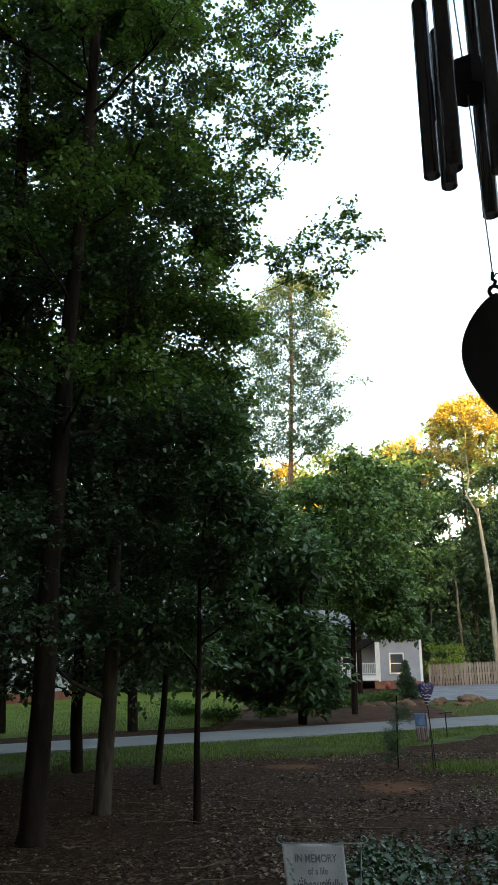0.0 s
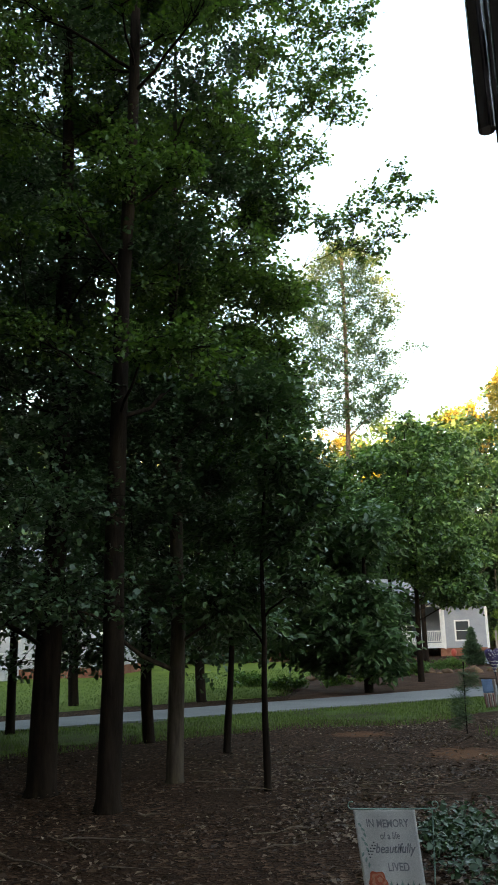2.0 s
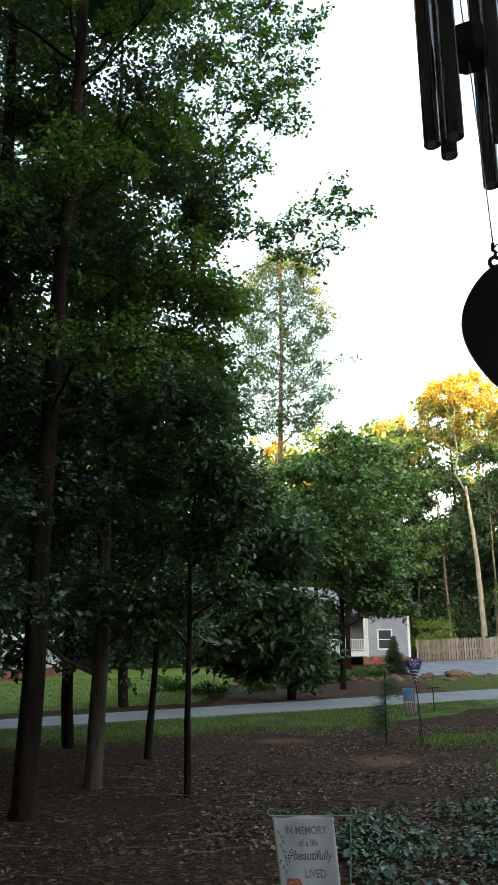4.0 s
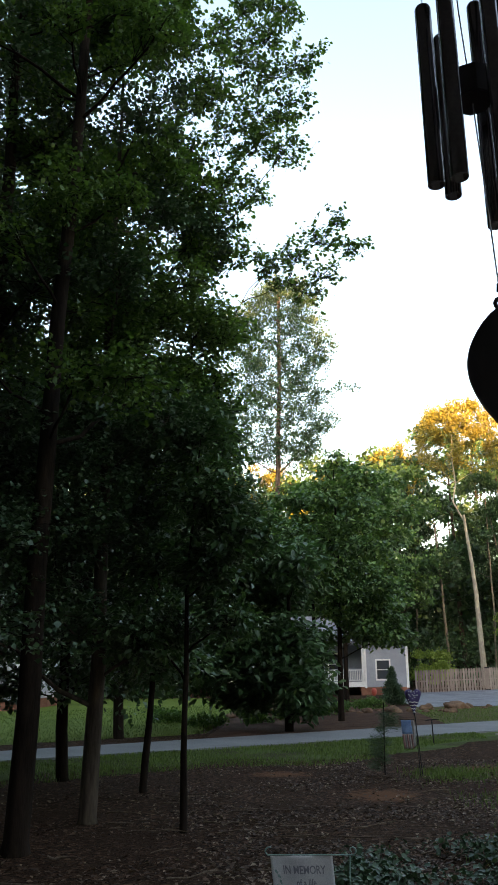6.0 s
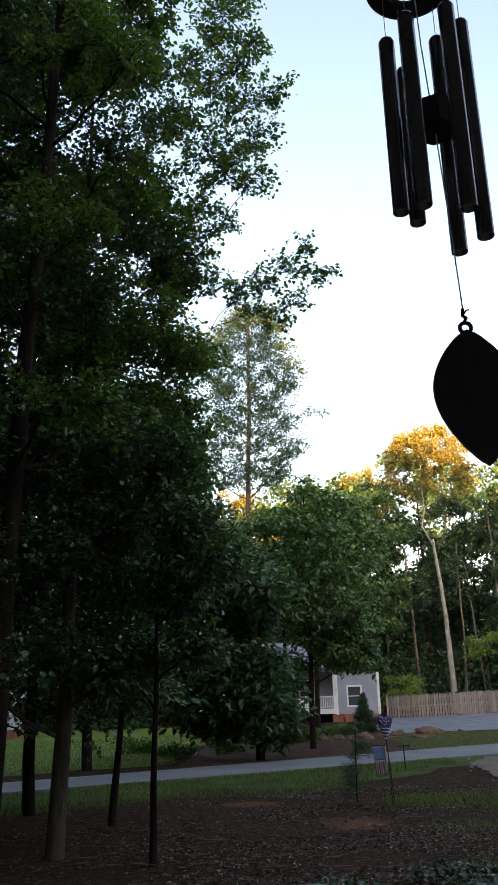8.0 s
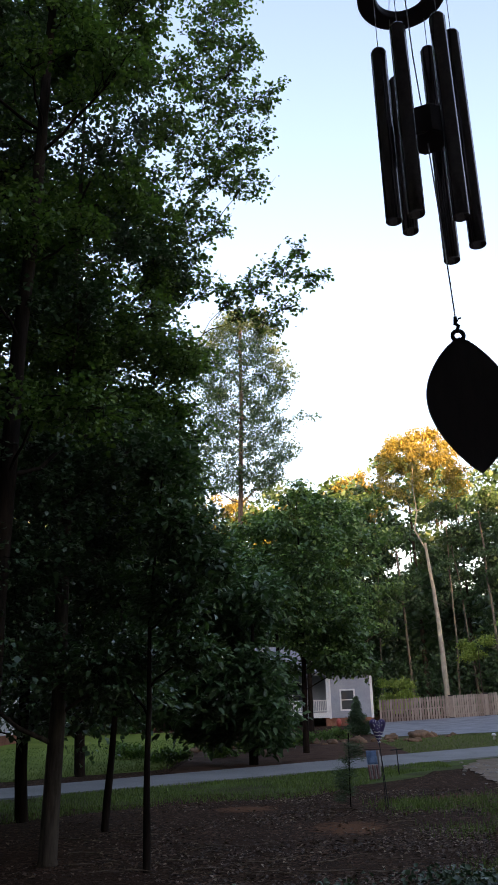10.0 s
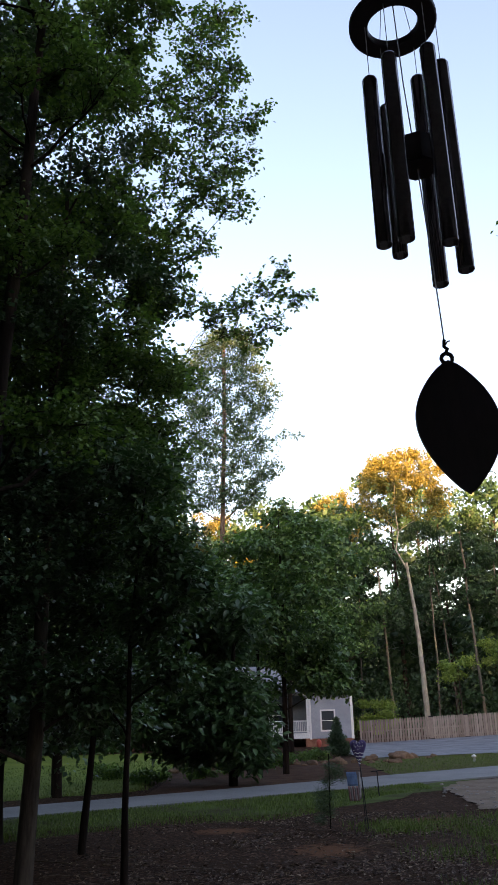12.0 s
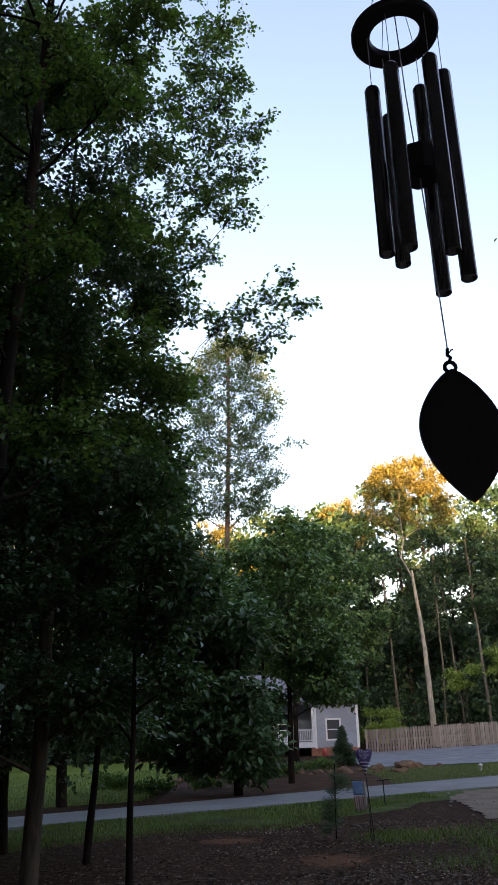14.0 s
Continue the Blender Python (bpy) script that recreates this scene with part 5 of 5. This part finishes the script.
DEAD = leaf_material("dead_leaf", [(0.2, (0.026, 0.012, 0.006)), (0.45, (0.066, 0.033, 0.018)), (0.66, (0.12, 0.066, 0.04)), (0.85, (0.3, 0.215, 0.15))], rough=0.7, through=0.1)
BLADE = leaf_material("grass_blade", [(0.2, (0.06, 0.095, 0.018)), (0.55, (0.1, 0.155, 0.028)), (0.9, (0.17, 0.23, 0.05))], rough=0.6, through=0.2)

cone = [(random.Random(k).uniform(-0.5, 0.5) * (1 - z / 1.9), random.Random(k + 50).uniform(-0.5, 0.5) * (1 - z / 1.9), z, 0.42 * (1.15 - z / 1.9), 0.42 * (1.15 - z / 1.9), 0.3, 1.1 - z / 1.9) for k, z in enumerate([0.25 + 0.115 * i for i in range(14)])]
tagged(tree("cedar_shrub", (4.25, 45.0, 0), 1.75, 0.05, cone, 9000, 0.1, CEDAR, BARK_DARK, "dark conical evergreen shrub in the mulch bed", 61, far=True, twigs=18), category="shrub")
tagged(tree("bright_shrub", (9.4, 67.5, 0.05), 2.9, 0.05, cloud_lobes(62, 16, (-1.3, 1.3), (-0.5, 0.5), (0.9, 2.9), (0.45, 0.7)), 9000, 0.16, BRIGHT, BARK_GREY, "bright yellow-green shrub behind the fence", 62, far=True), category="shrub")
tagged(tree("bright_sapling", (16.6, 69.0, 0.3), 6.2, 0.06, cloud_lobes(63, 9, (-1.2, 0.6), (-0.6, 0.6), (3.6, 6.0), (0.35, 0.6)) + cloud_lobes(64, 9, (0.8, 3.6), (-0.6, 0.6), (5.2, 7.2), (0.5, 0.8)), 5000, 0.2, BRIGHT, BARK_GREY, "light green sapling at the edge of the woods", 63, far=True), category="tree")
for k, (x, y) in enumerate(((0.8, 36.3), (1.9, 39.0), (-0.4, 38.6), (2.9, 40.5), (-2.0, 30.4), (-3.6, 28.6), (-1.2, 33.0), (-5.2, 31.0))):
    tagged(tree("bed_shrub", (x, y, 0), 0.5, 0.015, cloud_lobes(70 + k, 10, (-0.6, 0.6), (-0.4, 0.4), (0.1, 0.42), (0.18, 0.3)), 2000, 0.09, OAK_LEAF, BARK_DARK, "low green shrub in a mulch bed", 70 + k, far=True, twigs=8, group="shrubs in the bed"), category="shrub")


def needle_tuft(rng, c, r, n, length):
    u = rng.normal(0, 1, (n, 3))
    u /= np.linalg.norm(u, axis=1)[:, None]
    u[:, 2] = np.abs(u[:, 2]) * 0.8 - 0.15
    at = np.asarray(c) + rng.normal(0, r, (n, 3))
    side = np.cross(u, rng.normal(0, 1, (n, 3)))
    side /= np.linalg.norm(side, axis=1)[:, None]
    s = length * rng.uniform(0.6, 1.2, n)[:, None]
    v = np.stack([at - side * 0.0022, at + side * 0.0022, at + u * s + side * 0.0006, at + u * s - side * 0.0006], 1).reshape(-1, 3)
    return v


rng = np.random.default_rng(8)
sap = empty("young_pine", pose(1.29, 15.9, 0))
tagged(sap, "spindly young pine with soft needle tufts", "tree")
line("trunk", [(0, 0, -0.05), (0.005, 0, 0.35), (0.02, 0, 0.8), (0.035, 0, 1.25)], 0.011, BARK_DARK, sap)
tufts = [(-0.06 + rng.normal(0, 0.07), rng.normal(0, 0.08), 0.14 + 0.022 * k) for k in range(24)] + [(0.06 + rng.normal(0, 0.1), rng.normal(0, 0.08), 0.75 + 0.02 * k) for k in range(16)]
for k, c in enumerate(tufts):
    if k % 3 == 0:
        line("branch", [(0.02 * c[2], 0, c[2] - 0.08), (c[0] * 0.6, c[1] * 0.6, c[2] - 0.02), c], 0.003, BARK_DARK, sap)
nv = np.concatenate([needle_tuft(rng, c, 0.035, 70, 0.16) for c in tufts])
quads_ob("needles", nv, np.arange(len(nv)).reshape(-1, 4), PINE_NEEDLE, sap)


def scatter(name, at, size, mat, label, category, seed, flat=True, broad=0.55, droop=0.0):
    rng = np.random.default_rng(seed)
    v, q = leaf_arrays(rng, at, size, broad, droop, 0.45, simple=flat, tilt=0.2 if flat else 0.45)
    return tagged(quads_ob(name, v, q, mat), label, category, kind="stuff")


n = 80000
ly = 3.2 + 15.0 * rng.random(n) ** 1.25
lx = rng.uniform(-0.42, 0.42, n) * (ly + 3) * 1.15 - 0.3
keep = (np.sin(lx * 1.7 + ly * 0.9) + np.sin(ly * 2.3 - lx * 0.8) + rng.normal(0, 0.9, n)) > -0.35
keep &= ly < 22.3 + 0.665 * lx - 4.4
for ex, ey, ew, eh in ((1.05, 13.5, 1.0, 1.3), (-0.6, 16.0, 0.9, 1.0)):
    keep &= (((lx - ex) / ew) ** 2 + ((ly - ey) / eh) ** 2 > 1) | (rng.random(n) < 0.22)
keep &= rng.random(n) < np.clip((lx + 3.2) / 4, 0.22, 1)
lx, ly = lx[keep], ly[keep]
scatter("leaf_litter", np.stack([lx, ly, rng.uniform(0.012, 0.045, len(lx))], 1), 0.06, DEAD, "dry brown fallen leaves over soil", "leaf litter", 81)
# ivy bed by the flag
n = 9000
a, r_ = rng.uniform(0, 2 * np.pi, n), np.sqrt(rng.random(n))
ix, iy = 1.55 + 1.35 * r_ * np.cos(a) + 0.12 * (iy0 := rng.normal(0, 1, n)), 7.7 + 1.75 * r_ * np.sin(a)
keep = (np.sin(ix * 4.1) + np.sin(iy * 3.3 + ix) + rng.normal(0, 0.7, n)) > 0.1
ix, iy = ix[keep], iy[keep]
scatter("ivy_bed", np.stack([ix, iy, rng.uniform(0.04, 0.2, len(ix))], 1), 0.055, IVY, "low green ivy ground cover among leaves", "ground cover", 82, flat=False, broad=0.8, droop=0.25)


def grass(name, x, y, h, label, seed):
    rng = np.random.default_rng(seed)
    n = len(x)
    az = rng.uniform(0, 2 * np.pi, n)
    hh = h * rng.uniform(0.5, 1.3, n)
    b = np.stack([x, y, np.full(n, 0.005)], 1)
    side = np.stack([np.cos(az), np.sin(az), np.zeros(n)], 1) * 0.0035 * (1 + y[:, None] / 14)
    lean = np.stack([np.sin(az), -np.cos(az), np.zeros(n)], 1) * (hh * rng.uniform(0.1, 0.7, n))[:, None]
    up = np.stack([np.zeros(n), np.zeros(n), hh], 1)
    v = np.stack([b - side, b + side, b + up + lean + side * 0.2, b + up + lean - side * 0.2], 1).reshape(-1, 3)
    return tagged(quads_ob(name, v, np.arange(n * 4).reshape(-1, 4), BLADE), label, "grass", kind="stuff")


n = 70000
gx_ = rng.uniform(-14, 12, n)
ge = 22.45 + 0.665 * gx_
gy_ = ge - 0.05 - (5.0 + 0.9 * np.sin(gx_ * 0.55) - np.clip((gx_ - 0.5) * 1.3, 0, 3.6)) * rng.random(n) ** 1.25
keep = (np.sin(gx_ * 1.3) + np.sin(gy_ * 1.9 + gx_) + rng.normal(0, 0.9, n)) > -0.6
keep &= ~((gx_ > 4.7) & (gy_ < 27.5 + 0.5 * (gx_ - 6)))
grass("verge_grass", gx_[keep], gy_[keep], 0.06, "short green grass beside the lane", 83)
n = 17000
k = rng.integers(0, 44, n)
cx, cy = rng.uniform(2.2, 6.5, 44), rng.uniform(8.5, 18.0, 44)
grass("grass_tuft", cx[k] + rng.normal(0, 0.32, n), cy[k] + rng.normal(0, 0.4, n), 0.08, "thin grass tufts in bare soil", 84)
n = 36000
gx_ = rng.uniform(-26, -3.2, n)
gy_ = 24.95 + 0.765 * (gx_ + 1.2) + 2.6 + rng.random(n) ** 1.4 * 22
grass("lawn_grass", gx_, gy_, 0.06, "bright green lawn grass", 85)
# fallen sticks
STICK = bark_material("dry_stick", (0.09, 0.06, 0.042), (0.24, 0.18, 0.135))
g = random.Random(12)
for k in range(72):
    x, y = g.uniform(-3.5, 3.8), g.uniform(5.2, 14)
    a, ln = g.gauss(0.15, 0.5), g.uniform(0.25, 1.1)
    pts = [(x + math.cos(a) * ln * t + g.gauss(0, 0.015), y + math.sin(a) * ln * t + g.gauss(0, 0.015), 0.02 + g.uniform(0, 0.03)) for t in (0, 0.25, 0.5, 0.75, 1)]
    o = tubes("fallen_stick", [(np.array(pts), np.linspace(0.011, 0.004, 5) * g.uniform(0.5, 1.2))], STICK)
    tagged(o, "dry fallen stick on leaf litter", "stick", "fallen sticks")
n = 16000
gx_ = rng.uniform(4.5, 16, n)
gy_ = 24.95 + 0.765 * (gx_ + 1.2) + 0.2 + rng.random(n) * 9.0
grass("bank_grass", gx_, gy_, 0.07, "rough mixed grass on the bank beyond the lane", 86)
